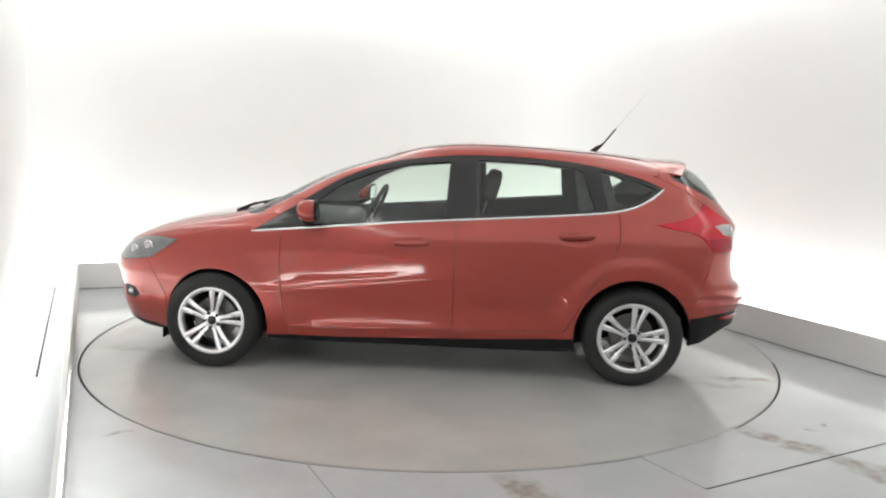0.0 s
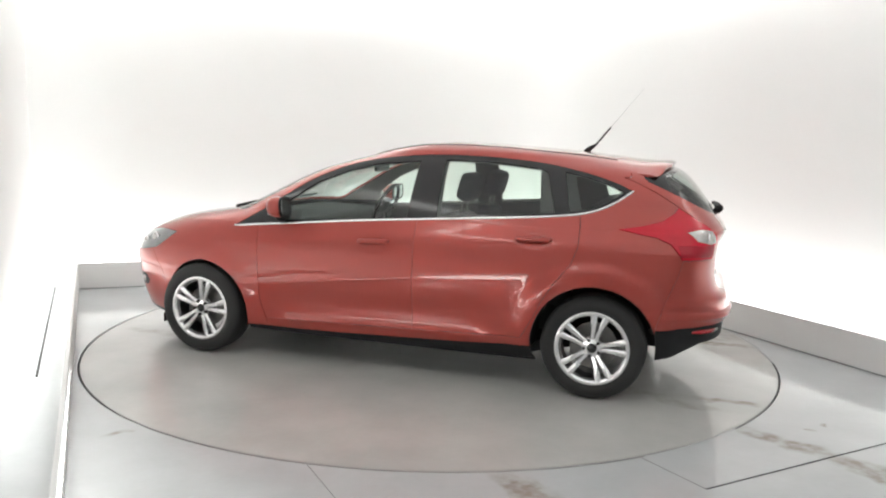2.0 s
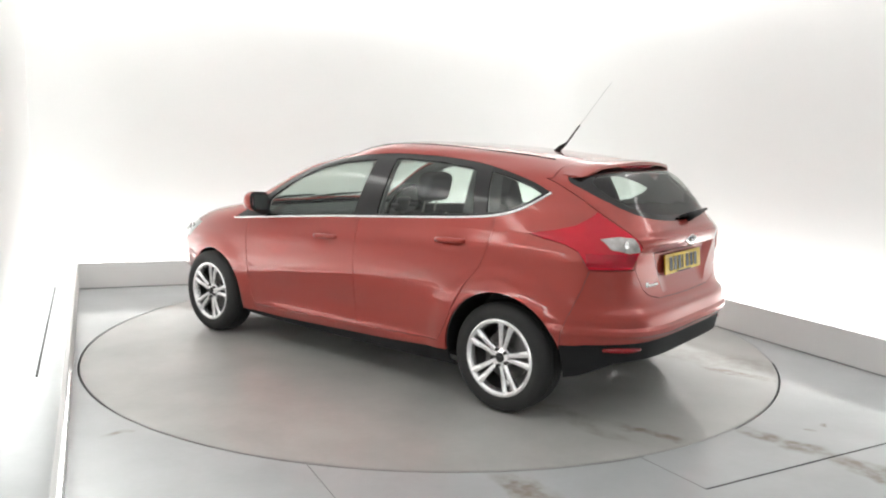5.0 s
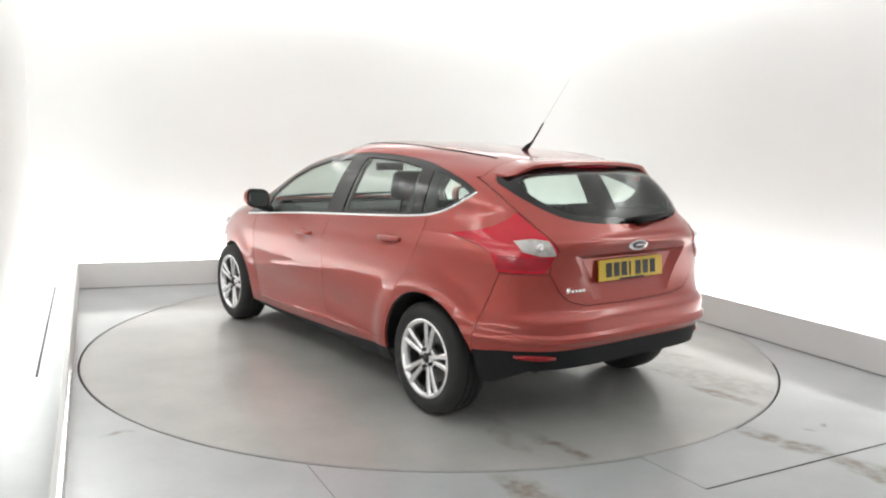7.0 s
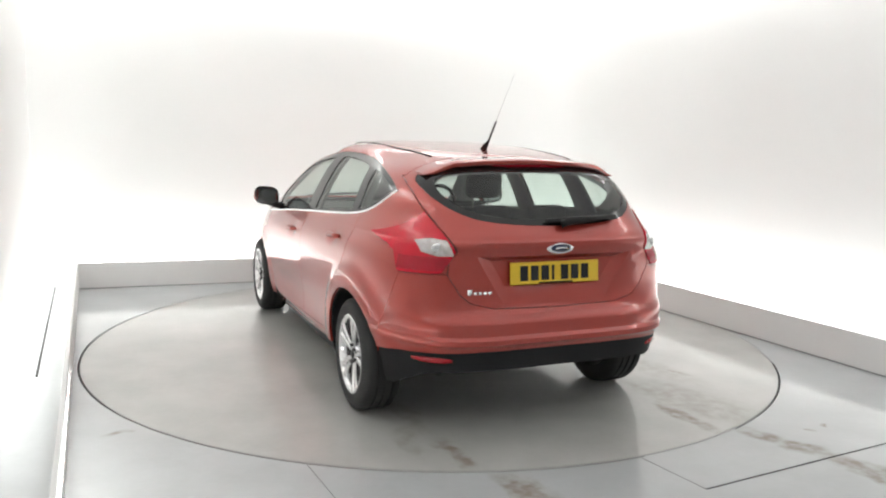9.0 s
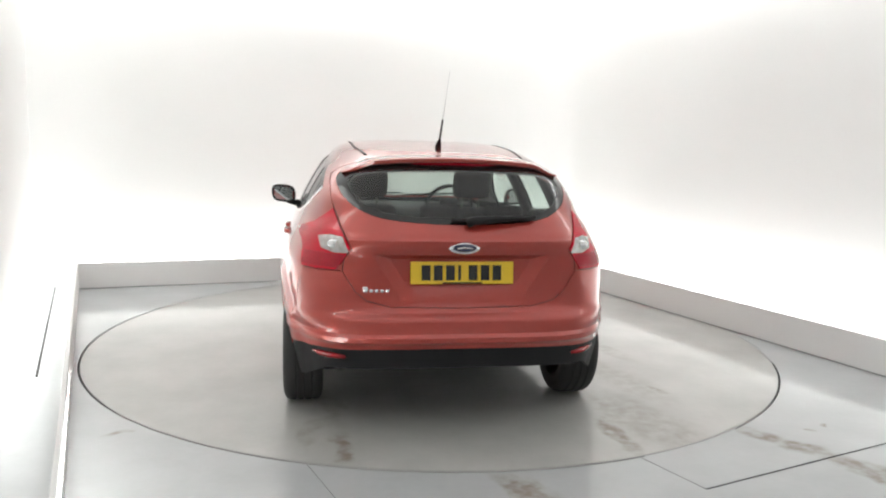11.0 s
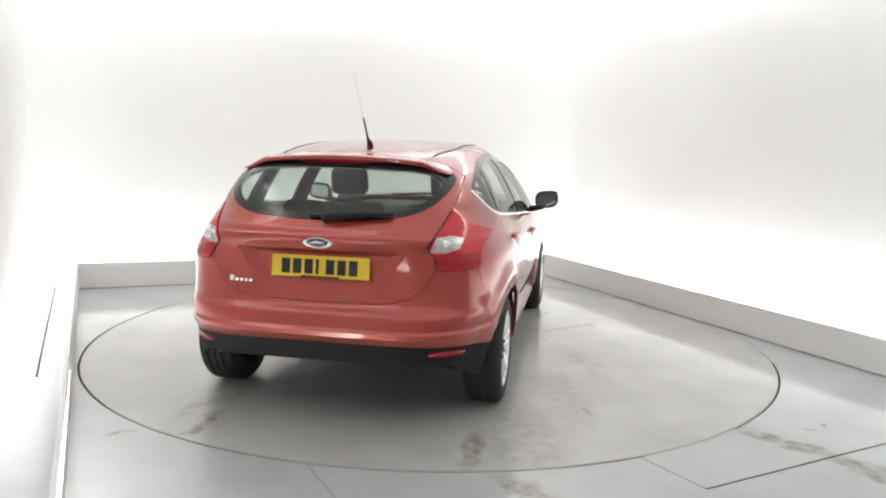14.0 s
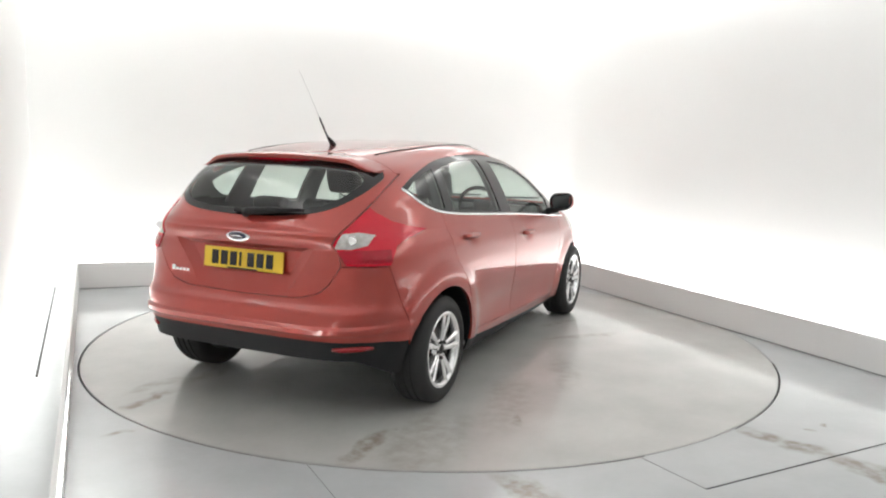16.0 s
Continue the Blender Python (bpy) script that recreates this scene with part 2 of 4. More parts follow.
# the last line paints the edge of the car's reflection on the gloss floor
for a, b, w in (((1.22, -2.583), (2.42, -1.975), 0.008), ((1.024, -2.262), (1.22, -2.583), 0.003), ((-0.556, -2.415), (-0.30, -2.90), 0.003)):
    tagged(finish(joint(a, b, w), "joint_reflection_line", DARK if w > 0.004 else GREY_LINE), "thin dark floor line for slab joints and a painted reflection edge", "joint", kind="structure")
# grey strips put in for the shaded gap along the plinth foot
for r0, r1, b0, b1 in ((PLINTH_R - 0.003, PLINTH_R, FRONT + 0.1, BACK - 0.003), (-2.441, PLINTH_R, BACK - 0.003, BACK)):
    tagged(finish(slab(r0, r1, b0, b1, 0.002, 0.007), "base_gap_strip", GREY_LINE), "thin grey strip standing for the shaded gap under the plinth", "joint", kind="structure")
# the fine joint along the trough on one side
p, q = Vector((-3.12, 0.46, 0)), Vector((-2.06, -1.88, 0))
tagged(finish(prism([p, p + NR * 0.011, q + NR * 0.011, q][::-1], 0.213, 0.221), "trough_joint", DARK), "thin dark edge of a trough cover", "trim", kind="structure")

# ---- the car: x forward, y to its left, z up, from the middle of the wheelbase on the ground ----
CAR_OFF = (0.009, 0.172)
car = tagged(new("car"), "red metallic five-door hatchback parked on the turntable", "car")

#        z     front  rear    half   nf   nr
RINGS = ((0.18, 2.115, -1.85, 0.838, 3.2, 4.5), (0.22, 2.142, -1.98, 0.857, 3.45, 4.6), (0.27, 2.158, -2.06, 0.871, 3.55, 4.8), (0.32, 2.166, -2.078, 0.881, 3.65, 4.8),
         (0.4, 2.175, -2.088, 0.89, 3.75, 5.0), (0.46, 2.179, -2.096, 0.894, 3.8, 5.1), (0.493, 2.181, -2.108, 0.8965, 3.85, 5.15), (0.51, 2.182, -2.126, 0.898, 3.85, 5.2),
         (0.534, 2.186, -2.126, 0.8995, 3.85, 5.2), (0.55, 2.188, -2.108, 0.9005, 3.85, 5.2), (0.58, 2.192, -2.101, 0.903, 3.95, 5.4), (0.615, 2.187, -2.093, 0.905, 3.95, 5.4),
         (0.65, 2.177, -2.049, 0.907, 3.95, 5.7), (0.72, 2.137, -2.024, 0.908, 3.95, 5.9), (0.77, 2.085, -2.019, 0.907, 3.8, 5.9), (0.82, 1.985, -2.019, 0.902, 3.8, 5.9),
         (0.87, 1.855, -2.022, 0.893, 3.9, 5.9), (0.92, 1.68, -2.029, 0.878, 4.0, 5.5), (0.96, 1.45, -2.049, 0.862, 4.3, 5.0), (0.985, 1.29, -2.058, 0.852, 4.8, 4.8),
         (1.0, 1.2, -2.058, 0.846, 5.2, 4.7), (1.008, 1.173, -2.049, 0.843, 5.3, 4.7), (1.03, 1.11, -2.039, 0.834, 5.7, 4.6), (1.06, 1.045, -2.014, 0.822, 6, 4.5),
         (1.12, 0.925, -1.968, 0.795, 6, 4.4), (1.18, 0.81, -1.921, 0.765, 6, 4.6), (1.24, 0.69, -1.874, 0.732, 6, 4.6), (1.3, 0.54, -1.82, 0.695, 6, 4.4),
         (1.335, 0.42, -1.775, 0.669, 5.8, 4.0), (1.3617, 0.34, -1.71, 0.644, 5, 3.6), (1.3908, 0.25, -1.6, 0.612, 3.9, 3.3), (1.42, 0.16, -1.4, 0.592, 3.4, 3.1),
         (1.445, 0.06, -1.14, 0.553, 3.2, 3.0), (1.465, -0.05, -0.88, 0.495, 3, 2.8), (1.478, -0.17, -0.62, 0.405, 2.6, 2.5), (1.485, -0.27, -0.46, 0.27, 2.2, 2.2),
         (1.487, -0.34, -0.36, 0.01, 2.0, 2.0))
RING_Z = [r[0] for r in RINGS]


def pchip(xs, ys, x):
    """Monotone smooth interpolation."""
    xs, ys = np.array(xs), np.array(ys)
    h, d = np.diff(xs), np.diff(ys) / np.diff(xs)
    m = np.zeros(len(xs))
    for i in range(1, len(xs) - 1):
        if d[i - 1] * d[i] > 0:
            w1, w2 = 2 * h[i] + h[i - 1], h[i] + 2 * h[i - 1]
            m[i] = (w1 + w2) / (w1 / d[i - 1] + w2 / d[i])
    m[0], m[-1] = d[0], d[-1]
    k = np.clip(np.searchsorted(xs, x) - 1, 0, len(h) - 1)
    t = (x - xs[k]) / h[k]
    return ((1 + 2 * t) * (1 - t) ** 2 * ys[k] + t * (1 - t) ** 2 * h[k] * m[k] + t * t * (3 - 2 * t) * ys[k + 1] + t * t * (t - 1) * h[k] * m[k + 1])


STATIONS = 130
ARCHES = ((1.302, 0.300, 0.345), (-1.350, 0.315, 0.362))
HANDLES = ((0.03, 0.852), (-0.985, 0.925))


def ring(z, stations=STATIONS):
    xf, xr, w, nf, nr = (float(pchip(RING_Z, [r[k] for r in RINGS], z)) for k in range(1, 6))
    xm = -0.35 * min(1, max(0, (z - 0.9) / 0.5))
    a = np.linspace(0, math.pi / 2, 400)
    c, s = np.cos(a), np.sin(a)
    c[-1] = s[0] = 0
    front = np.stack([xm + (xf - xm) * c ** (2 / nf), w * s ** (2 / nf)], 1)
    back = np.stack([xm + (xr - xm) * c ** (2 / nr), w * s ** (2 / nr)], 1)[::-1]
    line = np.concatenate([front, back[1:]])
    run = np.concatenate([[0], np.cumsum(np.hypot(*np.diff(line, axis=0).T))])
    t = np.linspace(0, run[-1], stations)
    return np.stack([np.interp(t, run, line[:, 0]), np.interp(t, run, line[:, 1])], 1)


def smooth01(t):
    t = min(1.0, max(0.0, t))
    return t * t * (3 - 2 * t)


def flank(x, y, z):
    """How far the pressed shapes of the side stand out from the plain form."""
    if y < 0.55:
        return 0.0
    d = 0.0
    for cx, cz, r in ARCHES:
        q = math.hypot(x - cx, z - cz) - r
        reach, rise = (0.15, 0.017) if cx > 0 else (0.20, 0.022)
        if q < reach and z > 0.2:
            d += rise * smooth01(1 - max(0, q) / reach) if cx > 0 else rise * smooth01((0.155 - q) / 0.085)
    if z < 1.0:
        crease = 0.795 + (0.85 - x) * 0.062          # shoulder line through the handles
        gap = z - crease
        d += 0.006 * math.exp(-(gap / 0.055) ** 2) * smooth01((1.5 - x) / 0.4) * smooth01((x + 1.9) / 0.3)
        along = smooth01((0.90 - x) / 0.45) * smooth01((x + 0.95) / 0.45)
        low = 0.42 - 0.03 * x
        rib = 0.52 + (0.85 - x) * 0.114              # short crease rising through the front door
        d += 0.004 * math.exp(-((z - rib) / 0.026) ** 2) * smooth01((1.0 - x) / 0.2) * smooth01((x + 0.45) / 0.4)
        d -= 0.011 * math.exp(-((z - low) / 0.085) ** 2) * along
        foot = 0.300 - 0.018 * x
        d += 0.011 * math.exp(-((z - foot) / 0.024) ** 2) * smooth01((0.85 - x) / 0.25) * smooth01((x + 0.85) / 0.25)
        for hx, hz in HANDLES:
            d -= 0.018 * math.exp(-((x - hx) / 0.06) ** 2 - ((z - hz + 0.012) / 0.03) ** 2)
    return d


def surf_y(x, z):
    """Half-width of the body at x and z."""
    r = ring(z)
    y = float(np.interp(-x, -r[:, 0], r[:, 1]))
    return y + flank(x, y, z)


def surf_x(y, z):
    """The rear surface at y and z."""
    r = ring(z)
    k = int(np.argmax(r[:, 1]))
    return float(np.interp(abs(y), r[k:, 1][::-1], r[k:, 0][::-1]))


def shell():
    zs = []
    for (a, *_), (b, *_) in zip(RINGS, RINGS[1:]):
        zs += list(np.linspace(a, b, 4 if b - a > 0.03 else 3, endpoint=True)[:-1])
    zs.append(RING_Z[-1])
    bm = bmesh.new()
    rows = [[bm.verts.new((x, y + flank(x, y, z), z)) for x, y in ring(z)] for z in zs]
    for a, b in zip(rows, rows[1:]):
        for i in range(STATIONS - 1):
            bm.faces.new((a[i], a[i + 1], b[i + 1], b[i]))
    bm.normal_update()
    return bm


def inside(p, poly):
    x, y = p
    hit = False
    for (x0, y0), (x1, y1) in zip(poly, poly[1:] + poly[:1]):
        if (y0 > y) != (y1 > y) and x < (x1 - x0) * (y - y0) / (y1 - y0) + x0:
            hit = not hit
    return hit


SIDE, REAR, PLAN = (0, 2), (1, 2), (0, 1)


def cut(bm, poly, view, keep, closed=True):
    """Split the faces of bm along an outline seen in that view, where keep(centre, normal) holds."""
    u, v = view
    pts = list(poly) + ([poly[0]] if closed else [])
    for (x0, y0), (x1, y1) in zip(pts, pts[1:]):
        dx, dy = x1 - x0, y1 - y0
        no, co = [0, 0, 0], [0, 0, 0]
        no[u], no[v], co[u], co[v] = -dy, dx, x0, y0
        faces = []
        for f in bm.faces:
            us = [w.co[u] for w in f.verts]
            vs = [w.co[v] for w in f.verts]
            if max(us) < min(x0, x1) or min(us) > max(x0, x1) or max(vs) < min(y0, y1) or min(vs) > max(y0, y1):
                continue
            if keep(f.calc_center_median(), f.normal):
                faces.append(f)
        geom = set(faces) | {e for f in faces for e in f.edges} | {w for f in faces for w in f.verts}
        bmesh.ops.bisect_plane(bm, geom=list(geom), dist=1e-5, plane_co=co, plane_no=no)


def curve(points, steps=4):
    """A smooth line through the points."""
    p = [Vector(q) for q in points]
    out = []
    for i in range(len(p) - 1):
        a, b, c, d = p[max(i - 1, 0)], p[i], p[i + 1], p[min(i + 2, len(p) - 1)]
        for k in range(steps):
            t = k / steps
            out.append(0.5 * (2 * b + (c - a) * t + (2 * a - 5 * b + 4 * c - d) * t * t + (3 * b - a - 3 * c + d) * t ** 3))
    return [tuple(q) for q in out] + [tuple(p[-1])]


BELT = curve([(1.06, 0.893), (0.60, 0.935), (0.14, 0.975), (-0.28, 1.005), (-0.74, 1.037), (-1.12, 1.067), (-1.30, 1.097), (-1.42, 1.148), (-1.525, 1.222)])
WINDOW_TOP = curve([(-1.525, 1.222), (-1.42, 1.268), (-1.25, 1.318), (-1.01, 1.365), (-0.73, 1.392), (-0.44, 1.402), (-0.18, 1.396), (0.10, 1.365), (0.32, 1.312), (0.53, 1.225), (0.68, 1.135), (0.86, 1.015), (1.06, 0.893)])
OPENING = BELT[:-1] + WINDOW_TOP[:-1]
GLASS_FRONT = [(0.70, 0.945), (-0.17, 1.012), (-0.19, 1.36), (0.08, 1.335), (0.30, 1.283), (0.49, 1.205), (0.62, 1.12), (0.70, 1.055)]
GLASS_REAR = [(-0.365, 1.028), (-1.09, 1.085), (-1.015, 1.315), (-0.97, 1.337), (-0.73, 1.363), (-0.44, 1.374), (-0.355, 1.371)]
GLASS_QUARTER = [(-1.175, 1.095), (-1.30, 1.117), (-1.41, 1.168), (-1.475, 1.216), (-1.40, 1.252), (-1.25, 1.296), (-1.12, 1.322)]
DOOR_FRONT = [(0.865, 1.2), (0.865, 0.60), (0.855, 0.42), (0.82, 0.285), (-0.235, 0.315), (-0.235, 0.60), (-0.245, 1.2)]
DOOR_REAR = [(-0.245, 1.2), (-0.235, 0.60), (-0.235, 0.315), (-0.93, 0.335), (-1.00, 0.46), (-1.045, 0.56), (-1.12, 0.68), (-1.21, 0.80), (-1.245, 0.90), (-1.245, 1.02), (-1.22, 1.2)]
SILL = [(0.98, 0.10), (0.98, 0.225), (0.5, 0.228), (-0.5, 0.262), (-1.04, 0.292), (-1.04, 0.10)]
LAMP_SIDE = [(-1.462, 1.008), (-1.60, 1.032), (-1.70, 1.060), (-1.76, 1.105), (-1.80, 1.165), (-2.3, 1.165), (-2.3, 0.845), (-1.825, 0.845), (-1.80, 0.885), (-1.755, 0.935), (-1.68, 0.967), (-1.55, 0.990)]
LAMP_REAR = [(0.645, 1.17), (0.60, 1.05), (0.553, 0.955), (0.585, 0.90), (0.622, 0.850), (1.2, 0.845), (1.2, 1.17)]
REVERSE = [(0.560, 0.936), (0.588, 1.006), (0.645, 1.014), (0.704, 1.000), (0.692, 0.950), (0.63, 0.932)]
GATE = [(-0.1, 0.662), (0.36, 0.672), (0.475, 0.70), (0.53, 0.745), (0.592, 0.845), (0.585, 0.90), (0.547, 0.955), (0.594, 1.05), (0.640, 1.17), (0.646, 1.25), (0.636, 1.32), (0.58, 1.50), (-0.1, 1.50)]
SCREEN = curve([(-0.1, 1.076), (0.0, 1.076), (0.2, 1.081), (0.40, 1.102), (0.51, 1.14), (0.575, 1.19), (0.608, 1.245), (0.605, 1.295), (0.52, 1.345), (0.30, 1.362), (0.0, 1.366), (-0.1, 1.366)], 3)
SCREEN_IN = curve([(-0.1, 1.106), (0.0, 1.106), (0.2, 1.110), (0.38, 1.128), (0.475, 1.160), (0.530, 1.20), (0.555, 1.24), (0.55, 1.285), (0.47, 1.325), (0.28, 1.340), (0.0, 1.347), (-0.1, 1.347)], 3)
STOP = [(0.61, 0.865), (0.58, 0.918), (0.60, 0.925), (0.77, 0.925), (0.79, 0.865)]
RECESS = [(-0.1, 0.695), (0.30, 0.70), (0.445, 0.928), (-0.1, 0.928)]
DIFFUSER = [(-0.1, 0.10), (-0.1, 0.475), (0.45, 0.474), (0.70, 0.464), (0.80, 0.450), (0.95, 0.415), (0.95, 0.10)]
UNDERSIDE = [(-1.60, 0.220), (-1.80, 0.275), (-1.95, 0.352), (-2.10, 0.372), (-2.30, 0.380)]
BUMPER = [(-1.655, 0.10), (-1.705, 0.47), (-1.745, 0.60), (-1.80, 0.74), (-1.83, 0.845), (-2.4, 0.845), (-2.4, 0.10)]
HEADLAMP = [(2.02, 0.645), (1.90, 0.665), (1.76, 0.690), (1.67, 0.745), (1.575, 0.812), (1.68, 0.820), (1.80, 0.815), (1.93, 0.790), (2.06, 0.745), (2.09, 0.69)]
BONNET = [(1.10, -0.1), (1.10, 0.735), (1.45, 0.73), (1.70, 0.70), (1.90, 0.62), (2.03, 0.45), (2.12, 0.20), (2.13, -0.1)]
NOSE = [(1.648, 0.10), (1.66, 0.45), (1.75, 0.60), (1.80, 0.68), (2.4, 0.70), (2.4, 0.10)]
FOG = [(1.93, 0.385), (1.885, 0.425), (1.92, 0.468), (2.00, 0.478), (2.06, 0.45), (2.03, 0.395)]
LIP = [(1.60, 0.10), (1.60, 0.208), (1.90, 0.232), (2.3, 0.262), (2.3, 0.10)]


def circle(cx, cz, r, n=40):
    return [(cx + r * math.cos(2 * math.pi * i / n), cz + r * math.sin(2 * math.pi * i / n)) for i in range(n)]


def side_face(c, n):
    return c.y > 0.45


def rear_face(c, n):
    return c.x < -1.3


def front_face(c, n):
    return c.x > 0.9


half = shell()
for poly in (OPENING, GLASS_FRONT, GLASS_REAR, GLASS_QUARTER, DOOR_FRONT, DOOR_REAR, SILL, BUMPER):
    cut(half, poly, SIDE, side_face)
for a in ARCHES:
    cut(half, circle(*a), SIDE, side_face)
cut(half, LAMP_SIDE[:6], SIDE, lambda c, n: c.x < -1.3 and c.y > 0.4, False)
cut(half, LAMP_SIDE[6:] + LAMP_SIDE[:1], SIDE, lambda c, n: c.x < -1.3 and c.y > 0.4, False)
cut(half, LAMP_REAR, REAR, lambda c, n: c.x < -1.5)
for poly in (SCREEN, SCREEN_IN):
    cut(half, poly, REAR, lambda c, n: c.x < -1.45)
for poly in (REVERSE, STOP, RECESS, DIFFUSER):
    cut(half, poly, REAR, lambda c, n: c.x < -1.62)
cut(half, GATE, REAR, lambda c, n: c.x < -1.45)
cut(half, [(-1.50, -0.1), (-1.50, 0.9)], PLAN, lambda c, n: c.z > 1.15, False)
cut(half, UNDERSIDE, SIDE, rear_face, False)
for poly in (HEADLAMP, NOSE, FOG, LIP):
    cut(half, poly, SIDE, front_face)
cut(half, BONNET, PLAN, lambda c, n: c.x > 1.0 and c.z > 0.66)
half.normal_update()


def pillar(z):
    """Half-width of the windscreen."""
    return 0.88 * float(np.interp(z, RING_Z, [r[3] for r in RINGS]))


cut(half, [(pillar(z), z) for z in np.linspace(0.97, 1.42, 24)], REAR, lambda c, n: c.x > 0.1 and c.z > 0.95, False)
half.normal_update()


def screen_front(c):
    """The windscreen: the front faces of the cabin, within the roof pillars."""
    if not 0.99 < c.z < 1.405 or c.x < 0.2:
        return False
    return c.y < pillar(c.z)


def region(c, n):
    s, r = (c.x, c.z), (c.y, c.z)
    if c.y > 0.45:
        for cx, cz, rad in ARCHES:
            if math.hypot(c.x - cx, c.z - cz) < rad:
                return None
        if c.y > 0.5 and inside(s, OPENING):
            for name, poly in (("window_front", GLASS_FRONT), ("window_rear", GLASS_REAR), ("window_quarter", GLASS_QUARTER)):
                if inside(s, poly):
                    return name
            return "window_surround"
    if c.x < -1.45 and inside(s, LAMP_SIDE) and inside(r, LAMP_REAR):
        return "reverse_light" if inside(r, REVERSE) else "stop_light" if inside(r, STOP) and c.x < -1.7 else "tail_light"
    if c.x < -1.45 and inside(r, GATE) and (c.x < -1.50 or c.z < 1.3):
        if inside(r, SCREEN):
            return "rear_window" if inside(r, SCREEN_IN) else "rear_window_border"
        return None if inside(r, RECESS) else "tailgate"
    if c.x < -1.5 and inside(s, BUMPER):
        if c.z < float(np.interp(-c.x, [-p[0] for p in UNDERSIDE], [p[1] for p in UNDERSIDE])):
            return None
        return "rear_diffuser" if inside(r, DIFFUSER) else "rear_bumper"
    if screen_front(c):
        return "windscreen"
    if c.x > 1.05:
        if c.y > 0.45 and inside(s, HEADLAMP):
            return "headlamp"
        if inside(s, LIP):
            return "front_lip"
        if c.y > 0.6 and inside(s, FOG):
            return "fog_lamp_bezel"
        if inside((c.x, c.y), BONNET) and c.z > 0.70:
            return "bonnet"
        if inside(s, NOSE):
            return "front_bumper"
    if c.y > 0.4 and inside(s, SILL):
        return "sill"
    if c.y > 0.4 and c.z < 1.1 and inside(s, DOOR_FRONT):
        return "door_front"
    if c.y > 0.4 and c.z < 1.1 and inside(s, DOOR_REAR):
        return "door_rear"
    if c.x > 0.8 and c.z < 1.0:
        return "front_wing"
    return "body_shell"


def glass(name, tint, rough=0.0):
    m = bpy.data.materials.new(name)
    m.use_nodes = True
    n, l = m.node_tree.nodes, m.node_tree.links
    n.remove(n["Principled BSDF"])
    clear, gloss, mix, fr = n.new("ShaderNodeBsdfTransparent"), n.new("ShaderNodeBsdfGlossy"), n.new("ShaderNodeMixShader"), n.new("ShaderNodeLayerWeight")
    clear.inputs[0].default_value = (*tint, 1)
    gloss.inputs["Roughness"].default_value = rough
    fr.inputs["Blend"].default_value = 0.5
    steep, gain = n.new("ShaderNodeMath"), n.new("ShaderNodeMath")
    steep.operation, gain.operation = "POWER", "MULTIPLY_ADD"
    steep.inputs[1].default_value, gain.inputs[1].default_value, gain.inputs[2].default_value = 5.0, 0.9, 0.055
    l.new(fr.outputs["Facing"], steep.inputs[0]), l.new(steep.outputs[0], gain.inputs[0])
    l.new(gain.outputs[0], mix.inputs[0]), l.new(clear.outputs[0], mix.inputs[1]), l.new(gloss.outputs[0], mix.inputs[2])
    l.new(mix.outputs[0], n["Material Output"].inputs[0])
    return m


WINDOW = glass("green_tinted_glass", (0.85, 0.925, 0.88))
PRIVACY = glass("dark_tinted_glass", (0.70, 0.77, 0.735))
LENS_RED = material("red_lamp_lens", (0.56, 0.004, 0.022), 0.07, stain=0.15, stain_scale=9)
LENS_CLEAR = material("clear_lamp_lens", (0.50, 0.47, 0.455), 0.16, metal=0.35, coat=1.0, grain=0.5, grain_scale=38, bump=0.6)
HEAD = material("smoked_headlamp", (0.21, 0.22, 0.225), 0.12, metal=0.8, coat=1.0, stain=0.5, stain_scale=14)
CHROME = material("chrome", (0.85, 0.85, 0.86), 0.08, metal=1.0)
GLOSS_BLACK = material("gloss_black_trim", (0.012, 0.012, 0.013), 0.25, grain=0.05)
SURROUND = material("polished_black_trim", (0.010, 0.010, 0.011), 0.10, grain=0.05)
LENS_DARK = material("deep_red_lamp_lens", (0.36, 0.004, 0.018), 0.08, stain=0.35, stain_scale=14)
TRIM = material("dark_grey_cabin_trim", (0.055, 0.056, 0.058), 0.8, grain=0.1, grain_scale=200)
PILLAR = material("grey_pillar_trim", (0.06, 0.06, 0.06), 0.8, grain=0.08, grain_scale=200)
HEADCLOTH = material("pale_grey_headlining", (0.27, 0.27, 0.262), 0.9, grain=0.08, grain_scale=250)
CLOTH = material("charcoal_seat_cloth", (0.045, 0.046, 0.05), 0.9, grain=0.15, grain_scale=250, bump=0.2)
# alloy and steel darkened in colour for the shade behind the spokes
BARREL = material("shaded_barrel_alloy", (0.035, 0.035, 0.035), 0.5, metal=0.6, grain=0.1)
DISC = material("shaded_disc_steel", (0.16, 0.155, 0.15), 0.45, metal=0.8, grain=0.1)
WHIP = material("grey_whip", (0.50, 0.50, 0.50), 0.5, metal=0.3)
STEEL = material("dull_steel", (0.30, 0.29, 0.28), 0.4, metal=0.9, grain=0.1)
YELLOW = material("yellow_plate", (0.75, 0.50, 0.025), 0.35, coat=0.3, grain=0.02)
BLUE = material("dark_blue_enamel", (0.012, 0.02, 0.06), 0.15, coat=1.0)
REFLECTOR = material("red_reflector", (0.30, 0.006, 0.010), 0.2, coat=0.3, grain=0.2, grain_scale=400)

regions = {}
for f in half.faces:
    name = region(f.calc_center_median(), f.normal)
    if name:
        regions.setdefault(name, []).append(f)


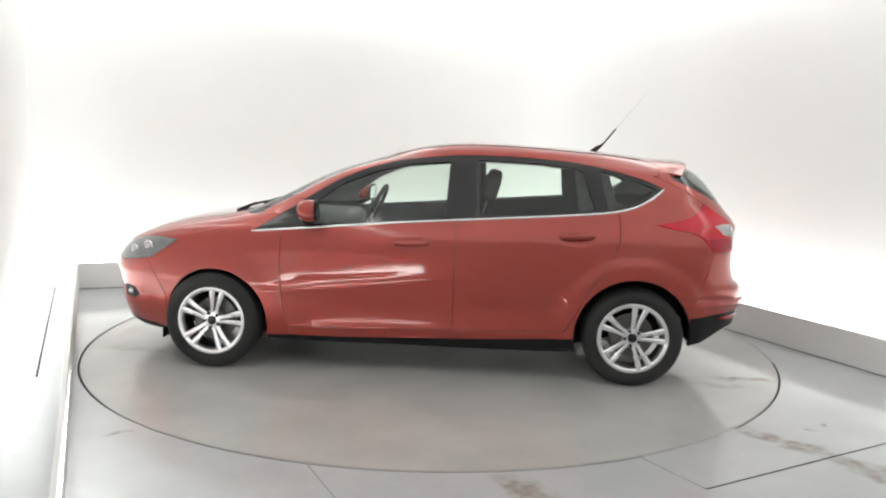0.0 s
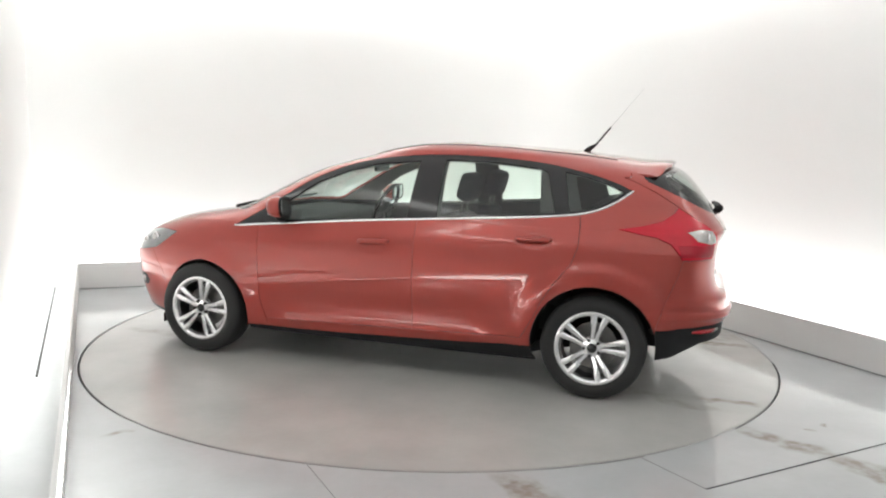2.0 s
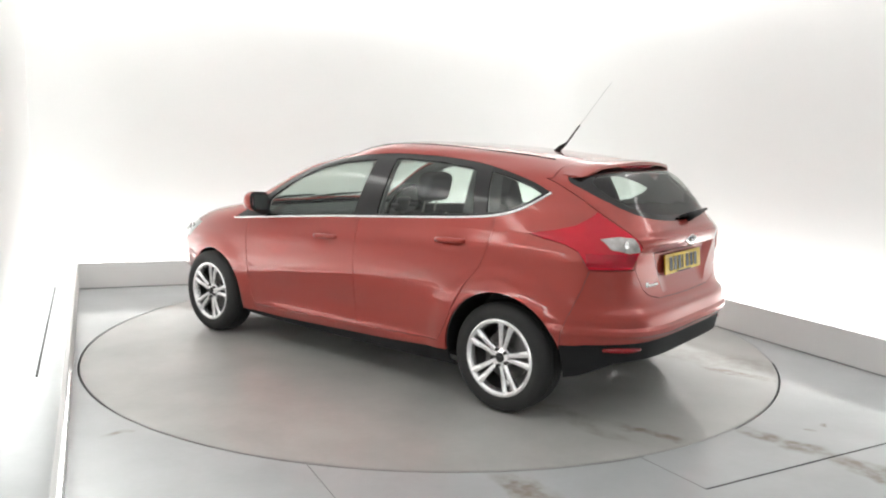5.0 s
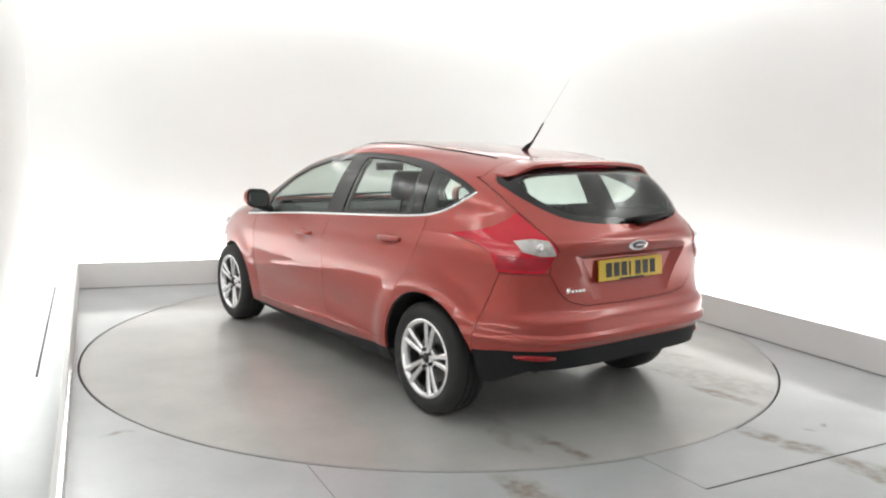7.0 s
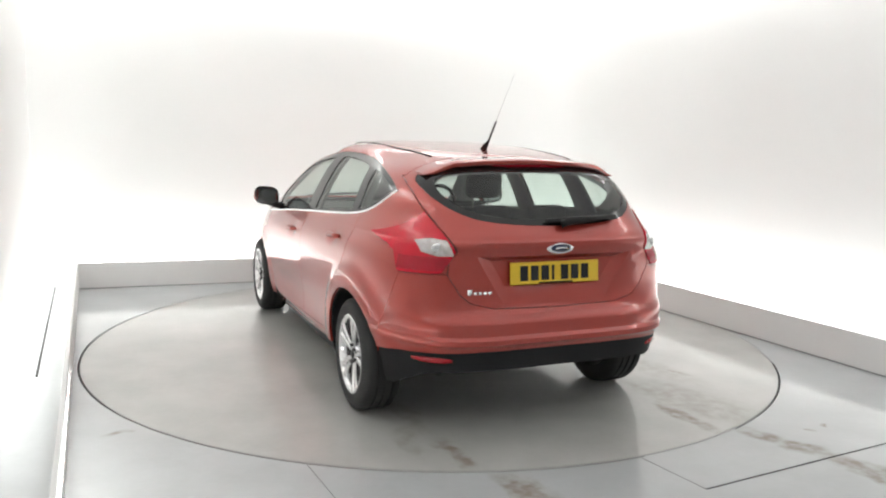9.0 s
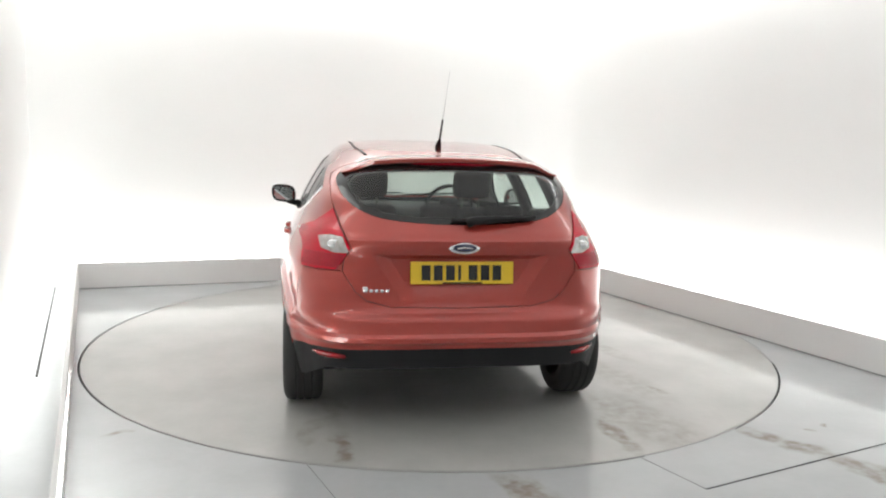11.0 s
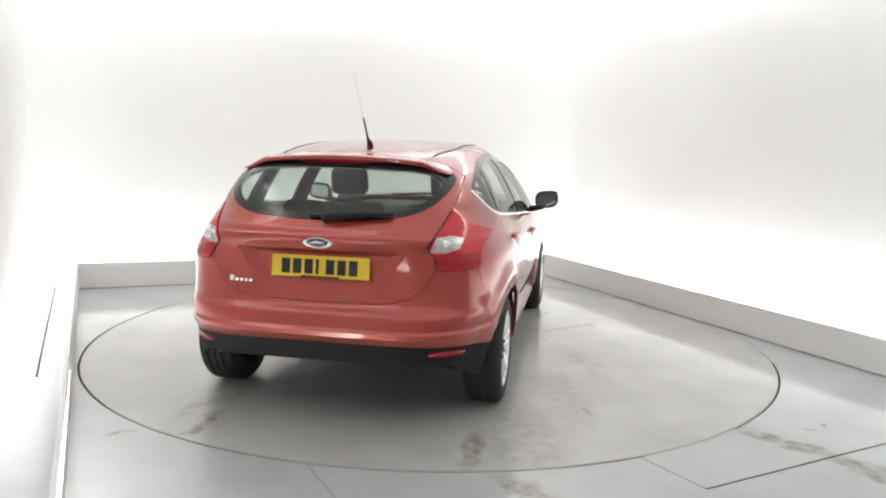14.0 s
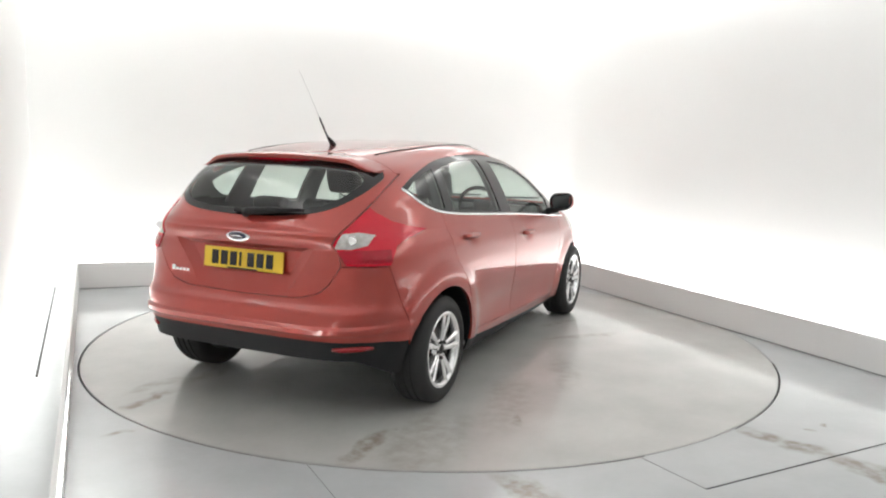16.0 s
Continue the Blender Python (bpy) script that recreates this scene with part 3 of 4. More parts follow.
def panel(faces, lip=0.014, gap=0.0022, sink=0.0):
    """A pressed panel cut from the shell, its rim turned inwards."""
    bm = bmesh.new()
    seen = {}
    for f in faces:
        vs = []
        for v in f.verts:
            if v.index not in seen:
                seen[v.index] = bm.verts.new(v.co - v.normal * sink)
            vs.append(seen[v.index])
        try:
            bm.faces.new(vs)
        except ValueError:
            pass
    normals = {seen[v.index]: v.normal.copy() for f in faces for v in f.verts}
    bm.normal_update()
    rim = [e for e in bm.edges if e.is_boundary and not all(abs(v.co.y) < 0.003 for v in e.verts)]
    verts = {v for e in rim for v in e.verts}
    move = {}
    for v in verts:
        d = Vector((0, 0, 0))
        for e in v.link_edges:
            if e.is_boundary and e in rim:
                f = e.link_faces[0]
                t = (e.verts[1].co - e.verts[0].co).normalized()
                to = f.calc_center_median() - e.verts[0].co
                d += (to - t * to.dot(t)).normalized()
        if d.length > 1e-6:
            d.normalize()
        if abs(v.co.y) < 0.003:
            d.y = 0
        move[v] = d * gap
    for v, d in move.items():
        v.co += d
    if lip:
        low = {v: bm.verts.new(v.co - normals[v] * lip) for v in verts}
        for e in rim:
            f = e.link_faces[0]
            a, b = e.verts
            for lp in f.loops:
                if lp.edge == e:
                    a, b = lp.vert, lp.link_loop_next.vert
            bm.faces.new((b, a, low[a], low[b]))
    return bm


def mirrored(bm):
    geom = bmesh.ops.duplicate(bm, geom=bm.verts[:] + bm.edges[:] + bm.faces[:])["geom"]
    vs = [g for g in geom if isinstance(g, bmesh.types.BMVert)]
    fs = [g for g in geom if isinstance(g, bmesh.types.BMFace)]
    for v in vs:
        v.co.y = -v.co.y
    bmesh.ops.reverse_faces(bm, faces=fs)
    return bm


def pair(bm):
    """The left piece and its mirror image."""
    other = bm.copy()
    for v in other.verts:
        v.co.y = -v.co.y
    bmesh.ops.reverse_faces(other, faces=other.faces[:])
    return bm, other


def sharpen(ob, angle=35):
    me = ob.data
    b = bmesh.new()
    b.from_mesh(me)
    for e in b.edges:
        if len(e.link_faces) == 2 and e.calc_face_angle(0) > radians(angle):
            e.smooth = False
    b.to_mesh(me)
    b.free()
    return ob


half.verts.index_update()
CENTRAL = {"rear_window_border": (SURROUND, "black border of the rear window"), "body_shell": (PAINT, "red roof, pillars and rear quarters"), "tailgate": (PAINT, "red tailgate with a hollow for the plate"), "rear_window": (PRIVACY, "dark tinted rear window"),
           "rear_bumper": (PAINT, "red rear bumper"), "rear_diffuser": (BLACK, "black plastic lower rear bumper"), "windscreen": (PRIVACY, "tinted windscreen"),
           "bonnet": (PAINT, "red bonnet"), "front_bumper": (PAINT, "red front bumper"), "front_lip": (BLACK, "black lower front lip")}
SIDED = {"window_front": (WINDOW, "green tinted front door glass"), "window_rear": (WINDOW, "green tinted rear door glass"), "window_quarter": (WINDOW, "tinted rear quarter glass"),
         "window_surround": (SURROUND, "gloss black window surround"), "tail_light": (LENS_RED, "red wrap-round tail light"), "stop_light": (LENS_DARK, "deep red lower lens"), "reverse_light": (LENS_CLEAR, "clear reversing light lens"),
         "headlamp": (HEAD, "smoked swept-back headlamp"), "fog_lamp_bezel": (BLACK, "black fog lamp surround"), "sill": (BLACK, "black plastic side sill"),
         "door_front": (PAINT, "red front door"), "door_rear": (PAINT, "red rear door"), "front_wing": (PAINT, "red front wing")}
SINK = {"window_front": 0.004, "window_rear": 0.004, "window_quarter": 0.003, "window_surround": 0.001, "rear_window": 0.002, "tail_light": -0.005, "reverse_light": -0.005, "stop_light": -0.005, "rear_window_border": 0.001, "sill": 0.012, "rear_diffuser": 0.006}
parts = {}
for name, faces in regions.items():
    see_through = name.startswith("window_") and name != "window_surround" or name in ("windscreen", "rear_window")
    bm = panel(faces, lip=0.004 if see_through or name in ("stop_light", "reverse_light") else 0.014, gap=0.0 if see_through or name in ("window_surround", "rear_window_border") else 0.0 if name in ("stop_light", "reverse_light") else 0.0010 if name in ("rear_bumper", "tail_light") else 0.0026 if name == "tailgate" else 0.0017, sink=SINK.get(name, 0.0))
    if name in CENTRAL:
        mat, label = CENTRAL[name]
        mirrored(bm)
        bmesh.ops.remove_doubles(bm, verts=[v for v in bm.verts if abs(v.co.y) < 0.003], dist=0.002)
        parts[name] = [sharpen(part(name, bm, mat, car, label))]
    else:
        mat, label = SIDED[name]
        parts[name] = [sharpen(part(name, b, mat, car, label)) for b in pair(bm)]
    if see_through:
        for ob in parts[name]:
            ob.visible_shadow = False
for lens in ("reverse_light", "stop_light"):
    for lamp, piece in zip(parts["tail_light"], parts[lens]):
        piece.parent = lamp

# lining behind every panel: pale above the waistline, dark below
def lining_of(choose):
    bm, seen = bmesh.new(), {}
    for name, faces in regions.items():
        if name in ("window_front", "window_rear", "window_quarter", "windscreen", "rear_window"):
            continue
        for f in faces:
            c = f.calc_center_median()
            if choose(c.z > 0.93 - 0.088 * (c.x - 0.6) and c.x > -1.78 and c.z > 0.98):
                for v in f.verts:
                    if v.index not in seen:
                        seen[v.index] = bm.verts.new(v.co - v.normal * (0.022 if v.co.z < 1.43 else 0.03))
                bm.faces.new([seen[v.index] for v in f.verts])
    return mirrored(bm)


part("inner_lining", lining_of(lambda up: not up), TRIM, car, "dark grey cabin lining")
part("headlining", lining_of(lambda up: up), HEADCLOTH, car, "pale grey headlining and pillar trim")


def pillar_trim(lower, upper, z0, z1):
    """An inner pillar cover between two x ranges, following the body side."""
    bm = bmesh.new()
    rows = []
    for k in range(7):
        t = k / 6
        z = z0 + (z1 - z0) * t
        xa, xb = (lower[i] + (upper[i] - lower[i]) * t for i in (0, 1))
        rows.append([bm.verts.new((x, surf_y(x, z) - d, z)) for x, d in ((xa, 0.03), (xa - 0.01, 0.05), (xb + 0.01, 0.05), (xb, 0.03))])
    for a, b in zip(rows, rows[1:]):
        for i in range(4):
            bm.faces.new((a[i], a[(i + 1) % 4], b[(i + 1) % 4], b[i]))
    bmesh.ops.recalc_face_normals(bm, faces=bm.faces[:])
    return bm


for b in pair(pillar_trim((-1.00, -1.25), (-0.965, -1.17), 1.06, 1.345)) + pair(pillar_trim((-0.165, -0.38), (-0.18, -0.37), 1.0, 1.37)):
    part("pillar_trim", b, PILLAR, car, "grey inner pillar trim")
pan = prism([(1.62, -0.50), (1.62, 0.50), (1.0, 0.70), (-0.95, 0.70), (-1.60, 0.50), (-1.74, 0.50), (-1.74, -0.50), (-1.60, -0.50), (-0.95, -0.70), (1.0, -0.70)][::-1], 0.20, 0.27)
for v in pan.verts:
    if v.co.x < -1.5:
        v.co.z += 0.11
part("floor_pan", pan, BLACK, car, "black underbody", smooth=False)


def box(x0, x1, y0, y1, z0, z1, bevel=0.0, segments=3):
    bm = bmesh.new()
    bmesh.ops.create_cube(bm, size=1, matrix=Matrix.Translation(((x0 + x1) / 2, (y0 + y1) / 2, (z0 + z1) / 2)) @ Matrix.Diagonal((x1 - x0, y1 - y0, z1 - z0, 1)))
    if bevel:
        bmesh.ops.bevel(bm, geom=bm.edges[:], offset=bevel, segments=segments, affect="EDGES", profile=0.6)
    return bm


def merge(*pieces):
    out = bmesh.new()
    for b in pieces:
        me = bpy.data.meshes.new("piece")
        b.to_mesh(me)
        b.free()
        out.from_mesh(me)
        bpy.data.meshes.remove(me)
    return out


def tube(points, radii, n=10, flat=1.0, cap=True):
    """A rounded rod along the points; flat squeezes it upright."""
    bm = bmesh.new()
    pts = [Vector(p) for p in points]
    rows = []
    for i, p in enumerate(pts):
        t = (pts[min(i + 1, len(pts) - 1)] - pts[max(i - 1, 0)]).normalized()
        side = t.cross(Vector((0, 0, 1))) if abs(t.z) < 0.95 else t.cross(Vector((0, 1, 0)))
        side.normalize()
        up = side.cross(t)
        r = radii[i] if isinstance(radii, (list, tuple)) else radii
        rows.append([bm.verts.new(p + side * (r * flat * math.cos(2 * math.pi * k / n)) + up * (r * math.sin(2 * math.pi * k / n))) for k in range(n)])
    for a, b in zip(rows, rows[1:]):
        for k in range(n):
            bm.faces.new((a[k], a[(k + 1) % n], b[(k + 1) % n], b[k]))
    if cap:
        bm.faces.new(rows[0][::-1]), bm.faces.new(rows[-1])
    bmesh.ops.recalc_face_normals(bm, faces=bm.faces[:])
    return bm


# inner wheel housings
for cx, cz, r in ARCHES:
    well = bmesh.new()
    arc = [(cx + (r + 0.004) * math.cos(a), cz + (r + 0.004) * math.sin(a)) for a in np.linspace(-0.12, math.pi + 0.12, 30)]
    outer = [well.verts.new((x, min(0.9, surf_y(x, max(0.2, z))) - 0.012, z)) for x, z in arc]
    inner = [well.verts.new((x, 0.52, z)) for x, z in arc]
    for i in range(len(arc) - 1):
        well.faces.new((outer[i], outer[i + 1], inner[i + 1], inner[i]))
    well.faces.new(inner)
    for b in pair(well):
        part("wheel_housing", b, BLACK, car, "black wheel arch liner", smooth=False)

# bright strip under the side windows
strip = [(x, surf_y(x, z) + 0.001, z) for x, z in BELT]
bm = tube(strip, 0.0075, 8, flat=0.5)
for b in pair(bm):
    part("window_strip", b, CHROME, car, "chrome strip under the side windows")

# door handles
for hx, hz in HANDLES:
    pts = [(hx + d, surf_y(hx + math.copysign(0.12, d) if d else hx, hz) + o, hz + 0.004 + 0.012 * d / 0.1 * -0.3) for d, o in ((0.105, -0.004), (0.09, 0.014), (0.05, 0.022), (0.0, 0.024), (-0.05, 0.022), (-0.09, 0.014), (-0.105, -0.004))]
    grip = tube(pts, [0.010, 0.014, 0.016, 0.0165, 0.016, 0.014, 0.010], 12, flat=0.7)
    name = "door_front" if hx > -0.3 else "door_rear"
    for b, door in zip(pair(grip), parts[name]):
        part("handle", b, PAINT, door, "body-coloured door handle")

# door mirrors
for s in (1, -1):
    m = bmesh.new()
    bmesh.ops.create_uvsphere(m, u_segments=24, v_segments=16, radius=1.0)
    for v in m.verts:
        x, y, z = v.co
        y = math.copysign(abs(y) ** 0.75, y)
        z = math.copysign(abs(z) ** 0.75, z)
        x = x * 0.080 if x > 0 else max(x, -0.5) * 0.09
        v.co = (0.655 + x, s * (0.970 + y * 0.092 * (1 - 0.1 * z)), 1.042 + z * 0.068 + 0.010 * y)
    for v in m.verts:
        v.co.x -= 0.13 * (abs(v.co.y) - 0.970)
    mirror = part("door_mirror", m, PAINT, car, "red door mirror with black foot")
    g = box(0.605, 0.608, 0.898, 1.042, 0.990, 1.094, 0.0014, 1)
    for v in g.verts:
        v.co.z += 0.010 * (v.co.y - 0.970) / 0.09
        v.co.x -= 0.13 * (v.co.y - 0.970)
        if s < 0:
            v.co.y = -v.co.y
    if s < 0:
        bmesh.ops.reverse_faces(g, faces=g.faces[:])
    part("mirror_glass", g, material("mirror_silver", (0.75, 0.78, 0.78), 0.03, metal=1.0), mirror, "mirror glass", smooth=False)
    rim = tube([(0.611 - 0.13 * (y - 0.970), s * y, z) for y, z in [(0.970 + 0.085 * math.copysign(abs(math.cos(a)) ** 0.6, math.cos(a)), 1.042 + 0.061 * math.copysign(abs(math.sin(a)) ** 0.6, math.sin(a)) + 0.012 * math.cos(a)) for a in np.linspace(0, 2 * math.pi, 33)]], 0.009, 8)
    part("mirror_rim", rim, BLACK, mirror, "black mirror surround")
    foot = tube([(0.70, s * 0.84, 0.955), (0.69, s * 0.89, 0.965), (0.66, s * 0.93, 0.985)], [0.028, 0.024, 0.03], 12, flat=1.2)
    part("mirror_foot", foot, BLACK, mirror, "black mirror foot")
    ind = tube([(0.712, s * 0.92, 0.995), (0.715, s * 0.97, 0.993), (0.695, s * 1.03, 1.003)], [0.008, 0.011, 0.008], 8)
    part("indicator", ind, LENS_CLEAR, mirror, "clear side indicator")

# roof spoiler
def surf_z(x, y):
    """The height of the roof skin at x and y."""
    best = 1.2
    for z in np.linspace(1.20, 1.476, 90):
        r = ring(z, 70)
        if float(np.interp(-x, -r[:, 0], r[:, 1], left=0, right=0)) >= max(abs(y), 0.03):
            best = z
    return best


sp = bmesh.new()
rows = []
for k in range(25):
    u = -1 + 2 * k / 24
    y = 0.588 * u
    out = 1 - smooth01((abs(u) - 0.86) / 0.14)
    tip_x = -1.735 + 0.09 * abs(u) ** 3.0
    tip_z = 1.398 - 0.040 * abs(u) ** 2 - 0.045 * smooth01((abs(u) - 0.72) / 0.28)
    root_x, mid_x = -1.44 - 0.02 * u * u, -1.60
    za, zb = surf_z(root_x, y), surf_z(-1.52, y)
    zc = max(surf_z(mid_x, y), tip_z + 0.3 * (zb - tip_z)) + 0.003
    prof = [(root_x, za - 0.003), (-1.52, zb + 0.003 * out), (mid_x, zc), (tip_x + 0.025, tip_z + 0.004), (tip_x, tip_z - 0.004),
            (tip_x + 0.004, tip_z - 0.004 - 0.018 * out), (tip_x + 0.05, tip_z - 0.006 - 0.026 * out), (-1.56, min(tip_z, za) - 0.05)]
    rows.append([sp.verts.new((x, y, z)) for x, z in prof])
for a, b in zip(rows, rows[1:]):
    for i in range(len(a)):
        sp.faces.new((a[i], b[i], b[(i + 1) % len(a)], a[(i + 1) % len(a)]))
sp.faces.new(rows[0]), sp.faces.new(rows[-1][::-1])
bmesh.ops.recalc_face_normals(sp, faces=sp.faces[:])
sharpen(part("roof_spoiler", sp, PAINT, car, "red roof spoiler"), 50)
bl = tube([(-1.712 + 0.11 * abs(u) ** 3, 0.40 * u, 1.366 - 0.022 * u * u) for u in np.linspace(-1, 1, 13)], 0.006, 6)
part("brake_light", bl, LENS_RED, car, "slim high-level brake light")

# aerial
part("aerial_base", tube([(-1.140, 0, 1.436), (-1.172, 0, 1.466), (-1.202, 0, 1.486), (-1.217, 0, 1.498)], [0.020, 0.016, 0.009, 0.006], 12), BLACK, car, "black aerial foot")
part("aerial", tube([(-1.212, 0, 1.494), (-1.295, 0, 1.600), (-1.301, 0, 1.608)], [0.006, 0.0052, 0.003], 8), BLACK, car, "black aerial mast")
part("aerial_whip", tube([(-1.299, 0, 1.605), (-1.50, 0, 1.860)], [0.0013, 0.0009], 6), WHIP, car, "thin grey aerial whip")

# roof strips
for s in (1, -1):
    pts = []
    for x in np.linspace(0.20, -1.40, 20):
        y = 0.49 - 0.05 * smooth01((x + 0.2) / 0.4) - 0.05 * smooth01((-x - 0.9) / 0.6)
        zt = max((z for z in np.linspace(1.36, 1.476, 60) if float(np.interp(-x, -ring(z, 60)[:, 0], ring(z, 60)[:, 1], left=0, right=0)) >= y), default=1.36)
        pts.append((x, s * y, zt + 0.0005))
    part("roof_strip", tube(pts, 0.0048, 6, flat=1.9), BLACK, car, "black roof moulding")

# the hollow round the number plate
hollow = bmesh.new()
rows = []
for z, inner, deep in ((0.690, 0.285, 0.002), (0.790, 0.288, 0.027), (0.905, 0.360, 0.034), (0.933, 0.440, 0.003)):
    outer = 0.303 + (z - 0.70) * 0.636
    ys = [-outer] + list(np.linspace(-inner, inner, 11)) + [outer]
    rows.append([hollow.verts.new((surf_x(y, z) + (deep if 0 < k < len(ys) - 1 else 0.002), y, z)) for k, y in enumerate(ys)])
for a, b in zip(rows, rows[1:]):
    for k in range(len(a) - 1):
        hollow.faces.new((a[k], b[k], b[k + 1], a[k + 1]))
bmesh.ops.recalc_face_normals(hollow, faces=hollow.faces[:])
if sum(f.normal.x for f in hollow.faces) > 0:
    bmesh.ops.reverse_faces(hollow, faces=hollow.faces[:])
sharpen(part("plate_hollow", hollow, PAINT, parts["tailgate"][0], "red hollow round the number plate"), 18)

# rear plate, badge, script bars, reflectors
plate = merge(box(-0.004, 0.004, -0.26, 0.26, -0.0555, 0.0555, 0.003, 2))
PLATE_AT = pose(-2.012, 0, 0.838, 0, 6, 0)
plate.transform(PLATE_AT)
plate = part("number_plate", plate, YELLOW, parts["tailgate"][0], "yellow rear number plate", smooth=False)
at = -0.205
for w in (0.044, 0.044, 0.044, 0.014, 0.0, 0.044, 0.044, 0.044):
    if w == 0.0:
        at += 0.022
        continue
    bar = box(-0.0065, -0.004, -at - w, -at, -0.0375, 0.0375)
    bar.transform(PLATE_AT)
    part("character_bar", bar, GLOSS_BLACK, plate, smooth=False)
    at += w + 0.017
bar = box(-0.0065, -0.004, -0.10, 0.10, -0.054, -0.0465)
bar.transform(PLATE_AT)
part("maker_bar", bar, GLOSS_BLACK, plate, smooth=False)
oval = bmesh.new()
bmesh.ops.create_uvsphere(oval, u_segments=32, v_segments=12, radius=1.0, matrix=Matrix.Translation((-2.050, 0, 0.968)) @ pose(0, 0, 0, 0, 0, 0) @ Matrix.Diagonal((0.012, 0.080, 0.033, 1)))
badge = part("badge", oval, CHROME, parts["tailgate"][0], "oval chrome badge with a dark centre")
oval = bmesh.new()
bmesh.ops.create_uvsphere(oval, u_segments=32, v_segments=12, radius=1.0, matrix=Matrix.Translation((-2.054, 0, 0.968)) @ Matrix.Diagonal((0.012, 0.062, 0.023, 1)))
part("badge_centre", oval, BLUE, badge, "dark blue badge centre")
bar = tube([(-2.069, 0.038, 0.966), (-2.069, 0.0, 0.971), (-2.069, -0.038, 0.967)], 0.0035, 6)
part("badge_bar", bar, CHROME, badge)
for i, (y0, y1, h) in enumerate(((0.492, 0.468, 0.028), (0.460, 0.442, 0.016), (0.434, 0.416, 0.016), (0.408, 0.390, 0.016), (0.382, 0.364, 0.016))):
    bx = surf_x((y0 + y1) / 2, 0.752)
    b = box(bx - 0.006, bx + 0.004, y1, y0, 0.742, 0.742 + h, 0.002, 1)
    part("script_bar", b, CHROME, parts["tailgate"][0], "chrome model script bar" if i == 0 else "")
for s in (1, -1):
    pts = [(surf_x(y, 0.428) + 0.002, s * y, 0.428) for y in (0.575, 0.62, 0.66, 0.70, 0.735)]
    part("reflector", tube(pts, [0.008, 0.014, 0.015, 0.014, 0.008], 8, flat=0.4), REFLECTOR, parts["rear_diffuser"][0], "red bumper reflector")

# bumper crease, rear wiper, exhaust, front wipers
arm = tube([(-2.012, -0.02, 1.088), (-2.027, -0.05, 1.098), (-2.018, -0.18, 1.108), (-1.998, -0.36, 1.118)], [0.026, 0.023, 0.017, 0.008], 10)
wiper = part("rear_wiper", arm, BLACK, car, "black rear wiper arm")
part("wiper_blade", tube([(-2.003, 0.06, 1.096), (-2.003, -0.15, 1.104), (-1.986, -0.37, 1.115)], 0.010, 6), BLACK, wiper)
part("exhaust_pipe", tube([(-1.66, 0.50, 0.365), (-1.84, 0.585, 0.360), (-1.93, 0.60, 0.350)], [0.024, 0.024, 0.025], 16, cap=False), STEEL, car, "steel exhaust tailpipe")
for y0, y1 in ((0.50, -0.05), (-0.08, -0.60)):
    part("front_wiper", tube([(1.27, y0, 0.985), (1.265, (y0 + y1) / 2, 1.008), (1.21, y1, 1.02)], [0.016, 0.010, 0.007], 8), BLACK, car, "black windscreen wiper")
part("scuttle", tube([(1.20, 0.50, 0.966), (1.25, 0.3, 0.966), (1.27, 0.0, 0.966), (1.25, -0.3, 0.966), (1.20, -0.50, 0.966)], 0.018, 8, flat=2.0), BLACK, car, "black plastic scuttle")

# round bulbs behind the clear rear lenses
for s, lens in zip((1, -1), parts["reverse_light"]):
    b = bmesh.new()
    bmesh.ops.create_uvsphere(b, u_segments=20, v_segments=10, radius=1.0, matrix=Matrix.Translation((surf_x(0.632, 0.974) - 0.006, s * 0.632, 0.974)) @ Matrix.Diagonal((0.008, 0.032, 0.023, 1)))
    part("bulb_ring", b, CHROME, lens, "round chrome reflector")

# headlamp projectors, their bright rings, and the fog lamps
for s, lamp in zip((1, -1), parts["headlamp"]):
    for px, pz, pr in ((1.80, 0.755, 0.033), (1.915, 0.725, 0.026)):
        py = s * (surf_y(px, pz) - 0.012)
        b = bmesh.new()
        bmesh.ops.create_uvsphere(b, u_segments=20, v_segments=12, radius=pr, matrix=Matrix.Translation((px, py, pz)) @ Matrix.Diagonal((1, 0.8, 1, 1)))
        part("projector", b, LENS_CLEAR, lamp, "round projector lens")
        circle_pts = [(px + pr * math.cos(a), py + s * 0.012 - s * 0.5 * pr * math.cos(a), pz + pr * math.sin(a)) for a in np.linspace(0, 2 * math.pi, 25)]
        part("projector_ring", tube(circle_pts, 0.005, 6), CHROME, lamp, "chrome projector ring")
for s, bezel in zip((1, -1), parts["fog_lamp_bezel"]):
    b = bmesh.new()
    bmesh.ops.create_uvsphere(b, u_segments=20, v_segments=12, radius=0.028, matrix=Matrix.Translation((1.962, s * (surf_y(1.962, 0.432) - 0.016), 0.432)))
    part("fog_lamp", b, LENS_CLEAR, bezel, "round clear fog lamp")
for s in (1, -1):
    b = box(1.662, 1.672, 0.74, 0.835, 0.165, 0.23, 0.004)
    for v in b.verts:
        v.co.y *= s
    if s < 0:
        bmesh.ops.reverse_faces(b, faces=b.faces[:])
    part("air_deflector", b, BLACK, car, "small black air deflector before the wheel")


